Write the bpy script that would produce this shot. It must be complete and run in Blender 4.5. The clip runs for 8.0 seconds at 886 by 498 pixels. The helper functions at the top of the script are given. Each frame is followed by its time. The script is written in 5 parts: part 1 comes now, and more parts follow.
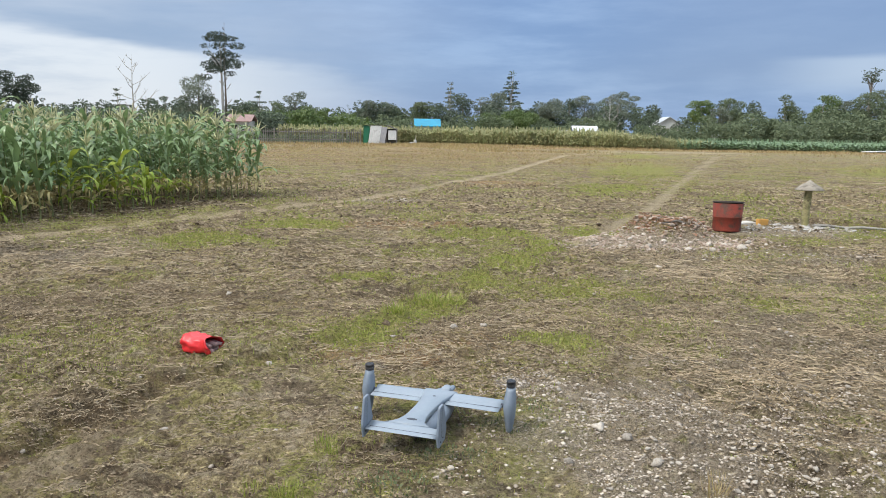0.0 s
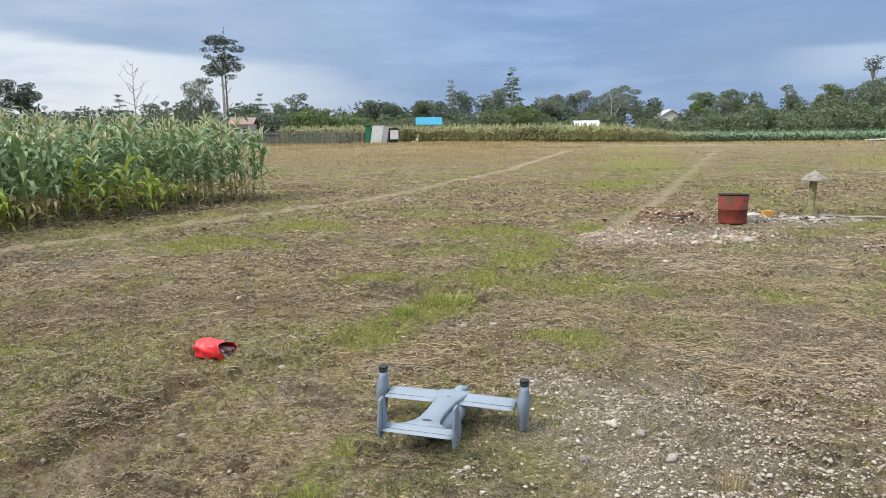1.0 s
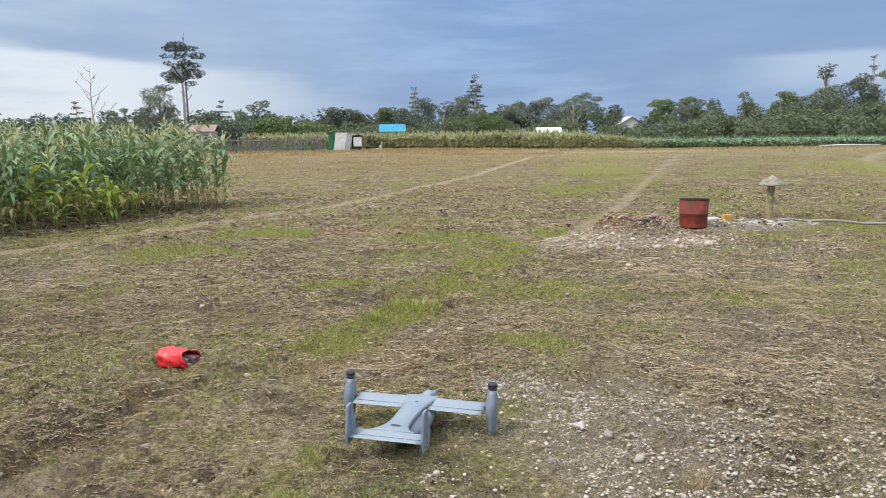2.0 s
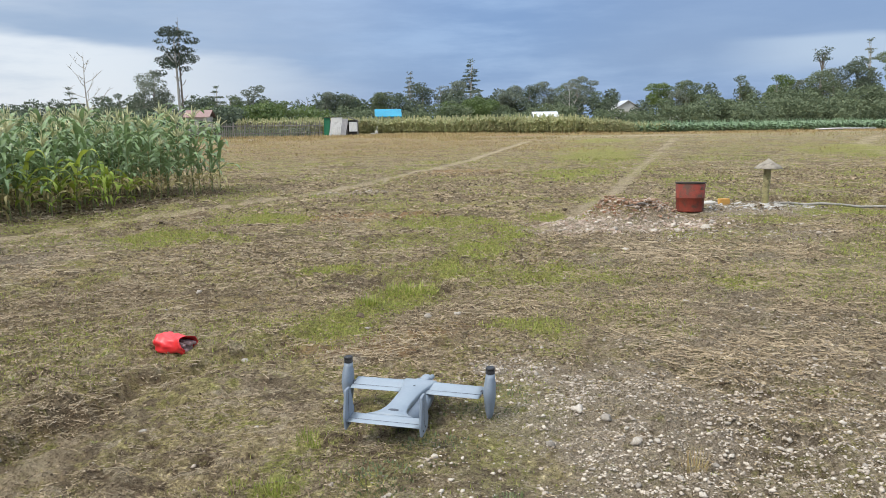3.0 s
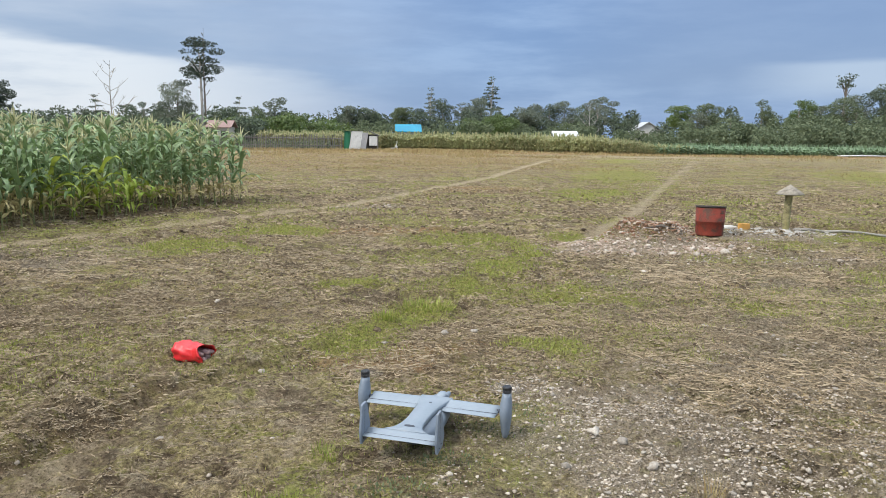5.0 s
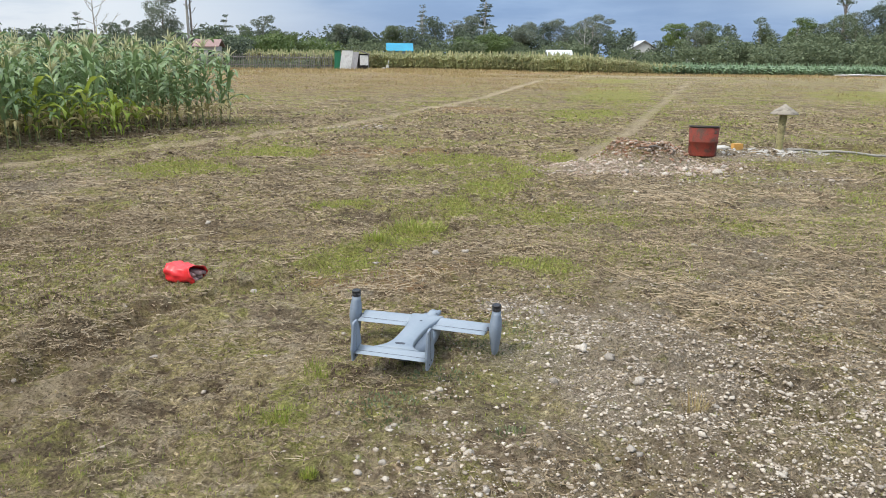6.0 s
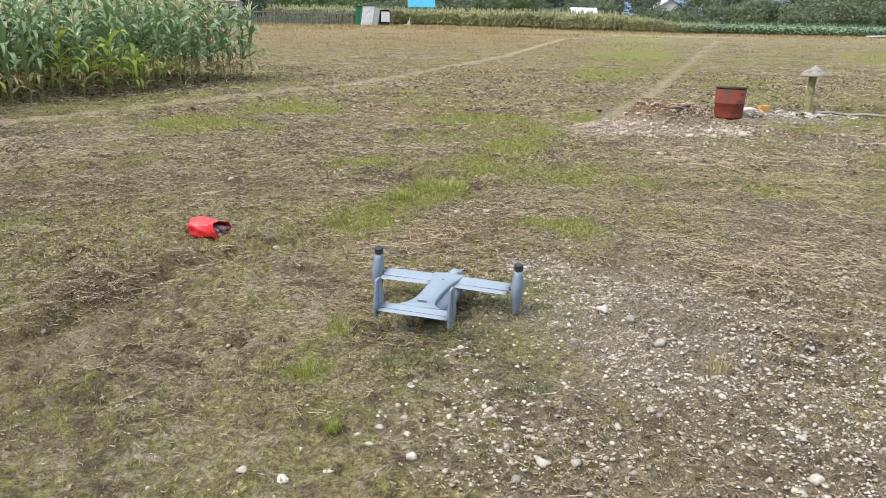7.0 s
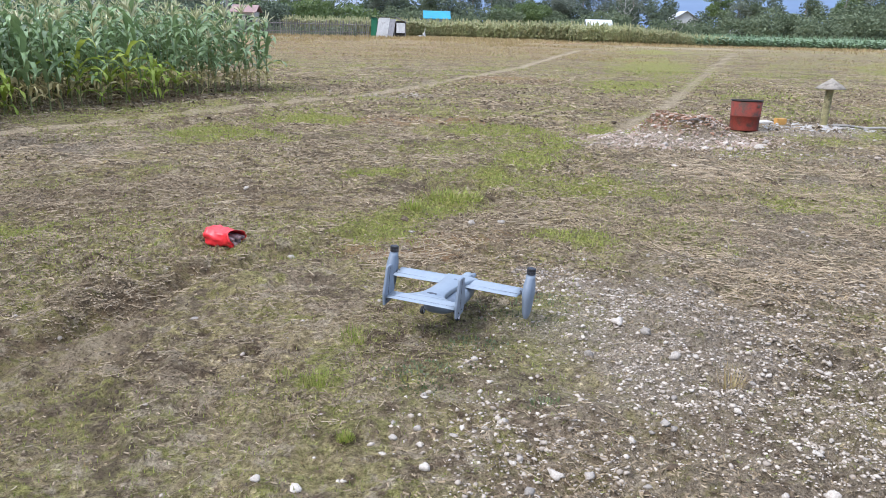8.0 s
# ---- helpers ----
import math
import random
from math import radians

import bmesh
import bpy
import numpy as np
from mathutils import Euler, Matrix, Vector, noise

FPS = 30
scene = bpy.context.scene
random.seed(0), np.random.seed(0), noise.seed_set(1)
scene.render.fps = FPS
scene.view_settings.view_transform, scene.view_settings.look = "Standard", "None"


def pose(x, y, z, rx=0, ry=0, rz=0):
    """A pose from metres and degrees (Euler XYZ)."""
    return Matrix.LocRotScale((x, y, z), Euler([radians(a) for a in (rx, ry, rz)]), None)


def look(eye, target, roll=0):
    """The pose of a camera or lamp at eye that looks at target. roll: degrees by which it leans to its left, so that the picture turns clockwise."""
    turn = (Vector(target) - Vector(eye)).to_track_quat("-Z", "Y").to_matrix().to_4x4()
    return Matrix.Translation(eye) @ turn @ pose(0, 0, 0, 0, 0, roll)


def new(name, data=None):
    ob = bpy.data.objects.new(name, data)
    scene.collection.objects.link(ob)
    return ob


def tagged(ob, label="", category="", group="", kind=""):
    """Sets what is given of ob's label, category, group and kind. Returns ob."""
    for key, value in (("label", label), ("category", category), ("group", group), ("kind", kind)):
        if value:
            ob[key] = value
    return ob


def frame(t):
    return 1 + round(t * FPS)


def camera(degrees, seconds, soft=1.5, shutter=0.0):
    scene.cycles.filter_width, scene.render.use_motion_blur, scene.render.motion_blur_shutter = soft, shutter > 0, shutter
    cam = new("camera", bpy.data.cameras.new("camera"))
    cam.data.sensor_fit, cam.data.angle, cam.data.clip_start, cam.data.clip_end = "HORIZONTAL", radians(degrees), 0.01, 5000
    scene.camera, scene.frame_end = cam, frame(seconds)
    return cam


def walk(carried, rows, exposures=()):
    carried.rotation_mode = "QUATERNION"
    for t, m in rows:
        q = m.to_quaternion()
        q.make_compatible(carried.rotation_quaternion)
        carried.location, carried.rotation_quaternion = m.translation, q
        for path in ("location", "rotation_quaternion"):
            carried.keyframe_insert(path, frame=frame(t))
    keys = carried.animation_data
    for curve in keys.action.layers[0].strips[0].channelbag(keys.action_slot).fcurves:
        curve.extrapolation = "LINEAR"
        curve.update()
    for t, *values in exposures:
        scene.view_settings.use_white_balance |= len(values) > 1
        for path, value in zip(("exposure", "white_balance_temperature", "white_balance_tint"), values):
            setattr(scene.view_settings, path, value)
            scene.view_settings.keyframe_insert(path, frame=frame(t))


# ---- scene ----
cam = camera(58.6, 8.0, 0.8)
PATH = [
    (0, (0.09, 0.034, 1.699), (0.057, 2.012, 1.404), 0.9),
    (0.5, (0.061, 0.019, 1.725), (0.053, 1.992, 1.395), 0.8),
    (1, (0.055, 0.008, 1.723), (0.011, 1.985, 1.423), -0.5),
    (1.5, (0.043, 0.01, 1.714), (0.068, 1.99, 1.432), -0.1),
    (3, (0.035, 0.019, 1.703), (0.09, 1.992, 1.382), -0.8),
    (3.5, (0.006, 0.03, 1.7), (0.029, 1.998, 1.344), 0.0),
    (4, (0.011, 0.019, 1.711), (0.04, 1.997, 1.415), 1.3),
    (4.2, (-0.001, 0.01, 1.712), (0.026, 1.991, 1.441), 1.4),
    (5.3, (0.014, 0.011, 1.709), (0.022, 1.989, 1.412), 0.5),
    (5.5, (0.019, 0.012, 1.706), (0.022, 1.982, 1.365), 0.5),
    (6, (0.024, 0.014, 1.694), (0.059, 1.957, 1.22), 0.7),
    (6.5, (0.002, 0.014, 1.683), (0.007, 1.933, 1.117), 0.6),
    (7, (0.001, 0.012, 1.69), (-0.01, 1.928, 1.117), 1.2),
    (7.5, (-0.001, 0.007, 1.692), (-0.02, 1.922, 1.116), 1.2),
    (8, (-0.005, 0.008, 1.691), (-0.05, 1.931, 1.143), 1.4),
]
walk(cam, [(t, look(eye, target, roll)) for t, eye, target, roll in PATH],
     [(0, 0.0, 6500, 10), (5.5, 0.0, 6500, 10), (6.5, 0.1, 6450, 10), (7.0, 0.15, 6400, 10), (7.5, 0.2, 6100, 12), (8.0, 0.2, 5800, 16)])

# ---- light ----
SUN_ELEV, SUN_AZ = 46.0, -122.0
sun_data = bpy.data.lights.new("sun", "SUN")
sun_data.energy, sun_data.angle, sun_data.color = 2.6, radians(12), (1.0, 0.95, 0.88)
sun = new("sun", sun_data)
a, e = radians(SUN_AZ), radians(SUN_ELEV)
sun.matrix_basis = look((0, 0, 30), (-math.sin(a) * math.cos(e), -math.cos(a) * math.cos(e), 30 - math.sin(e)))

world = bpy.data.worlds.new("world")
scene.world = world
world.use_nodes = True
wn, wl = world.node_tree.nodes, world.node_tree.links
wn.clear()


def wnode(kind, **sets):
    n = wn.new(kind)
    for k, v in sets.items():
        n.inputs[k].default_value = v
    return n


def wmath(op, a, b):
    n = wn.new("ShaderNodeMath")
    n.operation = op
    for i, v in enumerate((a, b)):
        if isinstance(v, (int, float)):
            n.inputs[i].default_value = v
        else:
            wl.new(v, n.inputs[i])
    return n.outputs[0]


def wmix(fac, a, b):
    n = wn.new("ShaderNodeMix")
    n.data_type = "RGBA"
    for i, v in ((0, fac), (6, a), (7, b)):
        if isinstance(v, (int, float, tuple)):
            n.inputs[i].default_value = v
        else:
            wl.new(v, n.inputs[i])
    return n.outputs[2]


def wrange(v, lo, hi, a=0.0, b=1.0):
    n = wn.new("ShaderNodeMapRange")
    n.interpolation_type = "SMOOTHSTEP"
    wl.new(v, n.inputs[0])
    for i, x in enumerate((lo, hi, a, b)):
        n.inputs[i + 1].default_value = x
    return n.outputs[0]


sky = wn.new("ShaderNodeTexSky")
sky.sky_type, sky.sun_disc = "NISHITA", False
sky.sun_elevation, sky.sun_rotation = radians(SUN_ELEV), radians(SUN_AZ)
coord = wn.new("ShaderNodeTexCoord")
sep = wn.new("ShaderNodeSeparateXYZ")
wl.new(coord.outputs["Generated"], sep.inputs[0])
dx, dy, dz = sep.outputs
stretch = wn.new("ShaderNodeMapping")
stretch.inputs["Scale"].default_value = (1.0, 1.0, 5.5)
wl.new(coord.outputs["Generated"], stretch.inputs[0])


def wnoise(scale, detail, rough, shift=0.0):
    n = wnode("ShaderNodeTexNoise", Scale=scale, Detail=detail, Roughness=rough)
    m = wn.new("ShaderNodeMapping")
    m.inputs["Location"].default_value = (shift, shift * 0.7, shift * 1.3)
    wl.new(stretch.outputs[0], m.inputs[0])
    wl.new(m.outputs[0], n.inputs["Vector"])
    return n.outputs["Fac"]


big, mid, fine = wnoise(2.2, 6, 0.55, 3.1), wnoise(5.5, 7, 0.58, 7.7), wnoise(3.2, 5, 0.5, 12.4)
# storm blue over the wood, greyer towards the open sky on the west side
west = wrange(wmath("ADD", dx, wmath("MULTIPLY", mid, 0.16)), 0.22, -0.42)
rain = wmix(wrange(mid, 0.35, 0.7), (0.165, 0.28, 0.52, 1), (0.27, 0.40, 0.64, 1))
grey = wmix(wrange(big, 0.35, 0.68), (0.28, 0.38, 0.55, 1), (0.46, 0.54, 0.67, 1))
cloud = wmix(west, rain, grey)
lift = wmath("ADD", dz, wmath("MULTIPLY", wmath("SUBTRACT", fine, 0.5), 0.12))
brim = wmath("ADD", lift, wmath("MULTIPLY", dx, 0.13))
bank = wmath("MULTIPLY", wrange(brim, 0.058, 0.026), wrange(dx, -0.02, -0.40))
bank = wmath("MULTIPLY", bank, wrange(mid, 0.25, 0.52, 0.55, 1.0))
cloud = wmix(bank, cloud, (0.68, 0.735, 0.81, 1))
brow = wmath("ADD", dz, wmath("MULTIPLY", wmath("SUBTRACT", fine, 0.5), 0.035))
edge = wmath("MULTIPLY", wmath("MULTIPLY", wrange(brow, 0.04, 0.068), wrange(brow, 0.09, 0.08)), wrange(dx, 0.33, 0.45))
shelf = wmath("MULTIPLY", wmath("MULTIPLY", wrange(brow, 0.03, 0.08), wrange(dz, 0.22, 0.15)), wrange(dx, 0.06, 0.34))
cloud = wmix(wmath("MULTIPLY", shelf, 0.72), cloud, (0.19, 0.28, 0.475, 1))
cloud = wmix(wmath("MULTIPLY", edge, 0.6), cloud, (0.50, 0.60, 0.74, 1))
# an overcast sky is brightest overhead
zen = wmath("ADD", 1.0, wmath("MULTIPLY", wrange(dz, 0.16, 0.9), 1.9))
bg1, bg2 = wnode("ShaderNodeBackground"), wnode("ShaderNodeBackground", Strength=0.02)
wl.new(wmix(wrange(dz, 0.2, 0.7), cloud, (0.62, 0.66, 0.70, 1)), bg1.inputs[0])
wl.new(zen, bg1.inputs[1])
wl.new(sky.outputs[0], bg2.inputs[0])
both, wout = wn.new("ShaderNodeAddShader"), wn.new("ShaderNodeOutputWorld")
wl.new(bg1.outputs[0], both.inputs[0])
wl.new(bg2.outputs[0], both.inputs[1])
wl.new(both.outputs[0], wout.inputs[0])
scene.view_settings.exposure = 0.0


# ---- materials ----
def node_mat(name):
    m = bpy.data.materials.new(name)
    m.use_nodes = True
    nt = m.node_tree
    return m, nt.nodes, nt.links, nt.nodes["Principled BSDF"]


def mixed(nodes, links, fac, a, b, mode="MIX"):
    n = nodes.new("ShaderNodeMix")
    n.data_type, n.blend_type = "RGBA", mode
    for i, v in ((0, fac), (6, a), (7, b)):
        if isinstance(v, (int, float)):
            n.inputs[i].default_value = v
        elif isinstance(v, tuple):
            n.inputs[i].default_value = (*v[:3], 1)
        else:
            links.new(v, n.inputs[i])
    return n.outputs[2]


def noise_out(nodes, links, scale, detail=5, rough=0.55, lo=0.35, hi=0.65, coords="Object", squash=None):
    tc = nodes.new("ShaderNodeTexCoord")
    n = nodes.new("ShaderNodeTexNoise")
    n.inputs["Scale"].default_value, n.inputs["Detail"].default_value, n.inputs["Roughness"].default_value = scale, detail, rough
    src = tc.outputs[coords]
    if squash:
        mp = nodes.new("ShaderNodeMapping")
        mp.inputs["Scale"].default_value = squash
        links.new(src, mp.inputs[0])
        src = mp.outputs[0]
    links.new(src, n.inputs["Vector"])
    r = nodes.new("ShaderNodeMapRange")
    links.new(n.outputs["Fac"], r.inputs[0])
    r.inputs[1].default_value, r.inputs[2].default_value = lo, hi
    return r.outputs[0]


def bumped(nodes, links, bsdf, height, strength, dist):
    b = nodes.new("ShaderNodeBump")
    b.inputs["Strength"].default_value, b.inputs["Distance"].default_value = strength, dist
    links.new(height, b.inputs["Height"])
    links.new(b.outputs[0], bsdf.inputs["Normal"])


def worn(name, col, col2, dirt, rough=0.6, metal=0.0, s1=6.0, s2=45.0, amount=0.5, dirt_at=(0.55, 0.75), bump=0.3, dist=0.003, vary=0.0):
    """A surface of two tones with stains of its own and fine relief."""
    m, nodes, links, bsdf = node_mat(name)
    c = mixed(nodes, links, noise_out(nodes, links, s1), col, col2)
    c = mixed(nodes, links, noise_out(nodes, links, s1 * 1.7, 8, 0.65, *dirt_at), c, dirt)
    fine_n = noise_out(nodes, links, s2, 4, 0.6, 0.3, 0.7)
    c = mixed(nodes, links, amount, c, mixed(nodes, links, fine_n, (0.35, 0.35, 0.35), (1, 1, 1)), "MULTIPLY")
    if vary:
        info = nodes.new("ShaderNodeObjectInfo")
        h = nodes.new("ShaderNodeHueSaturation")
        r = nodes.new("ShaderNodeMapRange")
        links.new(info.outputs["Random"], r.inputs[0])
        r.inputs[3].default_value, r.inputs[4].default_value = 1 - vary, 1 + vary
        links.new(r.outputs[0], h.inputs["Value"])
        links.new(c, h.inputs["Color"])
        c = h.outputs[0]
    links.new(c, bsdf.inputs["Base Color"])
    bsdf.inputs["Roughness"].default_value, bsdf.inputs["Metallic"].default_value = rough, metal
    bumped(nodes, links, bsdf, fine_n, bump, dist)
    return m


def foliage(name, stops, gloss=0.5, through_light=0.3, scale=2.0, island=True):
    """Leaves: tones from the list by leaf, clouded by a large noise, with light passing through."""
    m, nodes, links, bsdf = node_mat(name)
    pick = nodes.new("ShaderNodeNewGeometry" if island else "ShaderNodeObjectInfo")
    ramp = nodes.new("ShaderNodeValToRGB")
    links.new(pick.outputs["Random Per Island" if island else "Random"], ramp.inputs[0])
    els = ramp.color_ramp.elements
    while len(els) < len(stops):
        els.new(0.5)
    for i, c in enumerate(stops):
        els[i].position, els[i].color = i / (len(stops) - 1), (*c, 1)
    c = mixed(nodes, links, 0.45, ramp.outputs[0], mixed(nodes, links, noise_out(nodes, links, scale, 3), (0.45, 0.45, 0.45), (1, 1, 1)), "MULTIPLY")
    links.new(c, bsdf.inputs["Base Color"])
    bsdf.inputs["Roughness"].default_value = gloss
    tr, mx = nodes.new("ShaderNodeBsdfTranslucent"), nodes.new("ShaderNodeMixShader")
    links.new(c, tr.inputs[0])
    mx.inputs[0].default_value = through_light
    links.new(bsdf.outputs[0], mx.inputs[1])
    links.new(tr.outputs[0], mx.inputs[2])
    links.new(mx.outputs[0], nodes["Material Output"].inputs[0])
    return m


def ground_material():
    m, nodes, links, bsdf = node_mat("field_ground")

    def N(scale, detail=5, rough=0.6, lo=0.35, hi=0.65, squash=None):
        return noise_out(nodes, links, scale, detail, rough, lo, hi, "Object", squash)

    def mask(attr, channel, soft_noise, lo=0.15, hi=0.95):
        at = nodes.new("ShaderNodeAttribute")
        at.attribute_name = attr
        s = nodes.new("ShaderNodeSeparateColor")
        links.new(at.outputs["Color"], s.inputs[0])
        add = nodes.new("ShaderNodeMath")
        add.operation = "MULTIPLY_ADD"
        links.new(soft_noise, add.inputs[0])
        add.inputs[1].default_value = 0.9
        sub = nodes.new("ShaderNodeMath")
        sub.operation = "MULTIPLY_ADD"
        links.new(s.outputs[channel], sub.inputs[0])
        sub.inputs[1].default_value, sub.inputs[2].default_value = 0.8, -0.45
        links.new(sub.outputs[0], add.inputs[2])
        r = nodes.new("ShaderNodeMapRange")
        r.interpolation_type = "SMOOTHSTEP"
        links.new(add.outputs[0], r.inputs[0])
        r.inputs[1].default_value, r.inputs[2].default_value = lo, hi
        return r.outputs[0]

    n_patch, n_clump, n_fine, n_grit = N(0.55, 6), N(3.6, 8, 0.72, 0.42, 0.6), N(26, 6, 0.75, 0.38, 0.62), N(95, 4, 0.7, 0.38, 0.62)
    n_edge, n_mid = N(2.2, 8, 0.7, 0.3, 0.7), N(11, 6, 0.7, 0.32, 0.68)
    straw = mixed(nodes, links, n_fine, (0.25, 0.185, 0.10), (0.72, 0.57, 0.345))
    moss = mixed(nodes, links, n_fine, (0.19, 0.175, 0.055), (0.54, 0.475, 0.17))
    soil = mixed(nodes, links, n_fine, (0.14, 0.10, 0.06), (0.42, 0.315, 0.20))
    dull = mixed(nodes, links, n_fine, (0.20, 0.15, 0.095), (0.56, 0.445, 0.295))
    olive = mixed(nodes, links, n_fine, (0.18, 0.175, 0.05), (0.51, 0.47, 0.16))
    damp = mixed(nodes, links, n_fine, (0.10, 0.072, 0.044), (0.28, 0.205, 0.13))
    pale = mixed(nodes, links, n_fine, (0.36, 0.285, 0.18), (0.70, 0.585, 0.41))
    # wide patches of dry and green growth, then mats of litter, bare damp soil and pale straw
    base = mixed(nodes, links, n_patch, straw, moss)
    base = mixed(nodes, links, N(0.16, 5, 0.6, 0.44, 0.58), base, olive)
    base = mixed(nodes, links, N(1.1, 8, 0.72, 0.49, 0.56), base, dull)
    base = mixed(nodes, links, N(2.6, 8, 0.74, 0.53, 0.60), base, olive)
    base = mixed(nodes, links, N(0.45, 10, 0.78, 0.51, 0.57), base, soil)
    base = mixed(nodes, links, N(1.7, 10, 0.8, 0.525, 0.575), base, damp)
    base = mixed(nodes, links, N(4.6, 8, 0.75, 0.53, 0.58), base, pale)
    base = mixed(nodes, links, N(7.5, 8, 0.75, 0.54, 0.60), base, damp)
    mat_brown = mixed(nodes, links, n_mid, (0.10, 0.075, 0.045), (0.30, 0.23, 0.145))
    base = mixed(nodes, links, N(0.8, 10, 0.78, 0.535, 0.575), base, mat_brown)
    base = mixed(nodes, links, N(0.33, 9, 0.75, 0.55, 0.61), base, mixed(nodes, links, n_mid, (0.15, 0.145, 0.045), (0.42, 0.385, 0.14)))
    earth = mixed(nodes, links, n_mid, (0.13, 0.088, 0.05), (0.35, 0.25, 0.145))
    base = mixed(nodes, links, mask("cover_b", 0, mixed(nodes, links, 0.5, n_edge, n_fine)), base, earth)
    # soil darkened in the two dug trenches: their shade is put into the colour
    trench, trench_shade = nodes.new("ShaderNodeAttribute"), nodes.new("ShaderNodeMapRange")
    trench.attribute_name = "cover_b"
    rgb = nodes.new("ShaderNodeSeparateColor")
    links.new(trench.outputs["Color"], rgb.inputs[0])
    links.new(rgb.outputs[0], trench_shade.inputs[0])
    trench_shade.inputs[1].default_value, trench_shade.inputs[2].default_value = 1.05, 1.3
    base = mixed(nodes, links, trench_shade.outputs[0], base, mixed(nodes, links, n_mid, (0.035, 0.026, 0.017), (0.12, 0.085, 0.05)))
    litter = mixed(nodes, links, n_fine, (0.16, 0.125, 0.085), (0.50, 0.41, 0.29))
    base = mixed(nodes, links, mask("cover_b", 1, mixed(nodes, links, 0.5, n_edge, n_fine)), base, litter)
    rust_straw = mixed(nodes, links, n_mid, (0.26, 0.145, 0.068), (0.56, 0.345, 0.18))
    base = mixed(nodes, links, mask("cover_b", 2, mixed(nodes, links, 0.5, n_edge, n_fine)), base, rust_straw)
    gritty = mixed(nodes, links, n_grit, (0.25, 0.205, 0.15), (0.66, 0.57, 0.46))
    base = mixed(nodes, links, mask("cover_a", 2, n_mid), base, mixed(nodes, links, n_mid, gritty, dull))
    path_c = mixed(nodes, links, n_fine, (0.38, 0.30, 0.19), (0.64, 0.52, 0.35))
    base = mixed(nodes, links, mask("cover_a", 1, n_edge), base, path_c)
    lawn = mixed(nodes, links, n_fine, (0.19, 0.19, 0.05), (0.46, 0.44, 0.13))
    base = mixed(nodes, links, mask("cover_a", 0, n_mid), base, lawn)
    base = mixed(nodes, links, 0.7, base, mixed(nodes, links, N(60, 5, 0.75, 0.38, 0.52), (0.24, 0.215, 0.185), (1, 1, 1)), "MULTIPLY")
    links.new(base, bsdf.inputs["Base Color"])
    bsdf.inputs["Roughness"].default_value = 0.95
    bsdf.inputs["Specular IOR Level"].default_value = 0.15
    bumped(nodes, links, bsdf, mixed(nodes, links, 0.4, n_fine, n_mid), 1.0, 0.05)
    return m


M_GROUND = ground_material()
M_STONE = worn("river_stone", (0.48, 0.425, 0.35), (0.34, 0.295, 0.24), (0.57, 0.52, 0.45), 0.8, 0, 9, 60, 0.35, (0.5, 0.7), 0.4, 0.002, 0.35)
M_RUBBLE = foliage("pale_rubble", [(0.27, 0.19, 0.13), (0.41, 0.32, 0.245), (0.50, 0.425, 0.35), (0.34, 0.235, 0.17)], 0.9, 0.0, 12)
M_GRAVEL, gn, gl, gb = node_mat("gravel")
gi, gr = gn.new("ShaderNodeNewGeometry"), gn.new("ShaderNodeValToRGB")
gl.new(gi.outputs["Random Per Island"], gr.inputs[0])
gr.color_ramp.elements[0].color, gr.color_ramp.elements[1].color = (0.26, 0.21, 0.155, 1), (0.60, 0.525, 0.43, 1)
gl.new(mixed(gn, gl, 0.4, gr.outputs[0], mixed(gn, gl, noise_out(gn, gl, 60), (0.4, 0.38, 0.35), (1, 1, 1)), "MULTIPLY"), gb.inputs["Base Color"])
gb.inputs["Roughness"].default_value = 0.85
M_STRAW = foliage("dry_straw", [(0.17, 0.125, 0.075), (0.38, 0.29, 0.175), (0.60, 0.49, 0.33), (0.25, 0.185, 0.11), (0.48, 0.38, 0.235)], 0.75, 0.1, 1.3)
M_GRASS = foliage("short_grass", [(0.18, 0.215, 0.035), (0.27, 0.325, 0.05), (0.39, 0.42, 0.085), (0.42, 0.37, 0.13)], 0.6, 0.3, 3)
M_DRYGRASS = foliage("dry_grass", [(0.30, 0.20, 0.09), (0.46, 0.33, 0.16), (0.38, 0.32, 0.12), (0.56, 0.43, 0.23)], 0.8, 0.25, 0.4)
M_LITTER = foliage("brown_litter", [(0.11, 0.08, 0.048), (0.22, 0.165, 0.10), (0.32, 0.245, 0.15), (0.45, 0.355, 0.225)], 0.9, 0.1, 0.6)
M_CLOD = worn("earth_clod", (0.13, 0.088, 0.05), (0.20, 0.145, 0.09), (0.075, 0.05, 0.028), 0.95, 0, 9, 60, 0.5, (0.5, 0.7), 0.6, 0.006, 0.3)
M_REDSOIL = worn("red_earth", (0.34, 0.17, 0.095), (0.44, 0.26, 0.165), (0.50, 0.39, 0.29), 0.95, 0, 6, 40, 0.5, (0.55, 0.7), 0.8, 0.02)
M_CORNLEAF = foliage("corn_leaf", [(0.045, 0.10, 0.038), (0.105, 0.19, 0.075), (0.20, 0.31, 0.13), (0.34, 0.43, 0.20), (0.08, 0.16, 0.075)], 0.32, 0.24, 4)
M_CORNLOW = foliage("corn_leaf_low", [(0.32, 0.38, 0.09), (0.50, 0.48, 0.17), (0.58, 0.47, 0.24), (0.32, 0.42, 0.10)], 0.55, 0.3, 4)
M_CORNYOUNG = foliage("corn_leaf_pale", [(0.32, 0.44, 0.05), (0.42, 0.48, 0.08)], 0.5, 0.35, 4, False)
M_STALK = worn("corn_stalk", (0.16, 0.20, 0.06), (0.27, 0.26, 0.11), (0.30, 0.22, 0.11), 0.6, 0, 5, 40, 0.3)
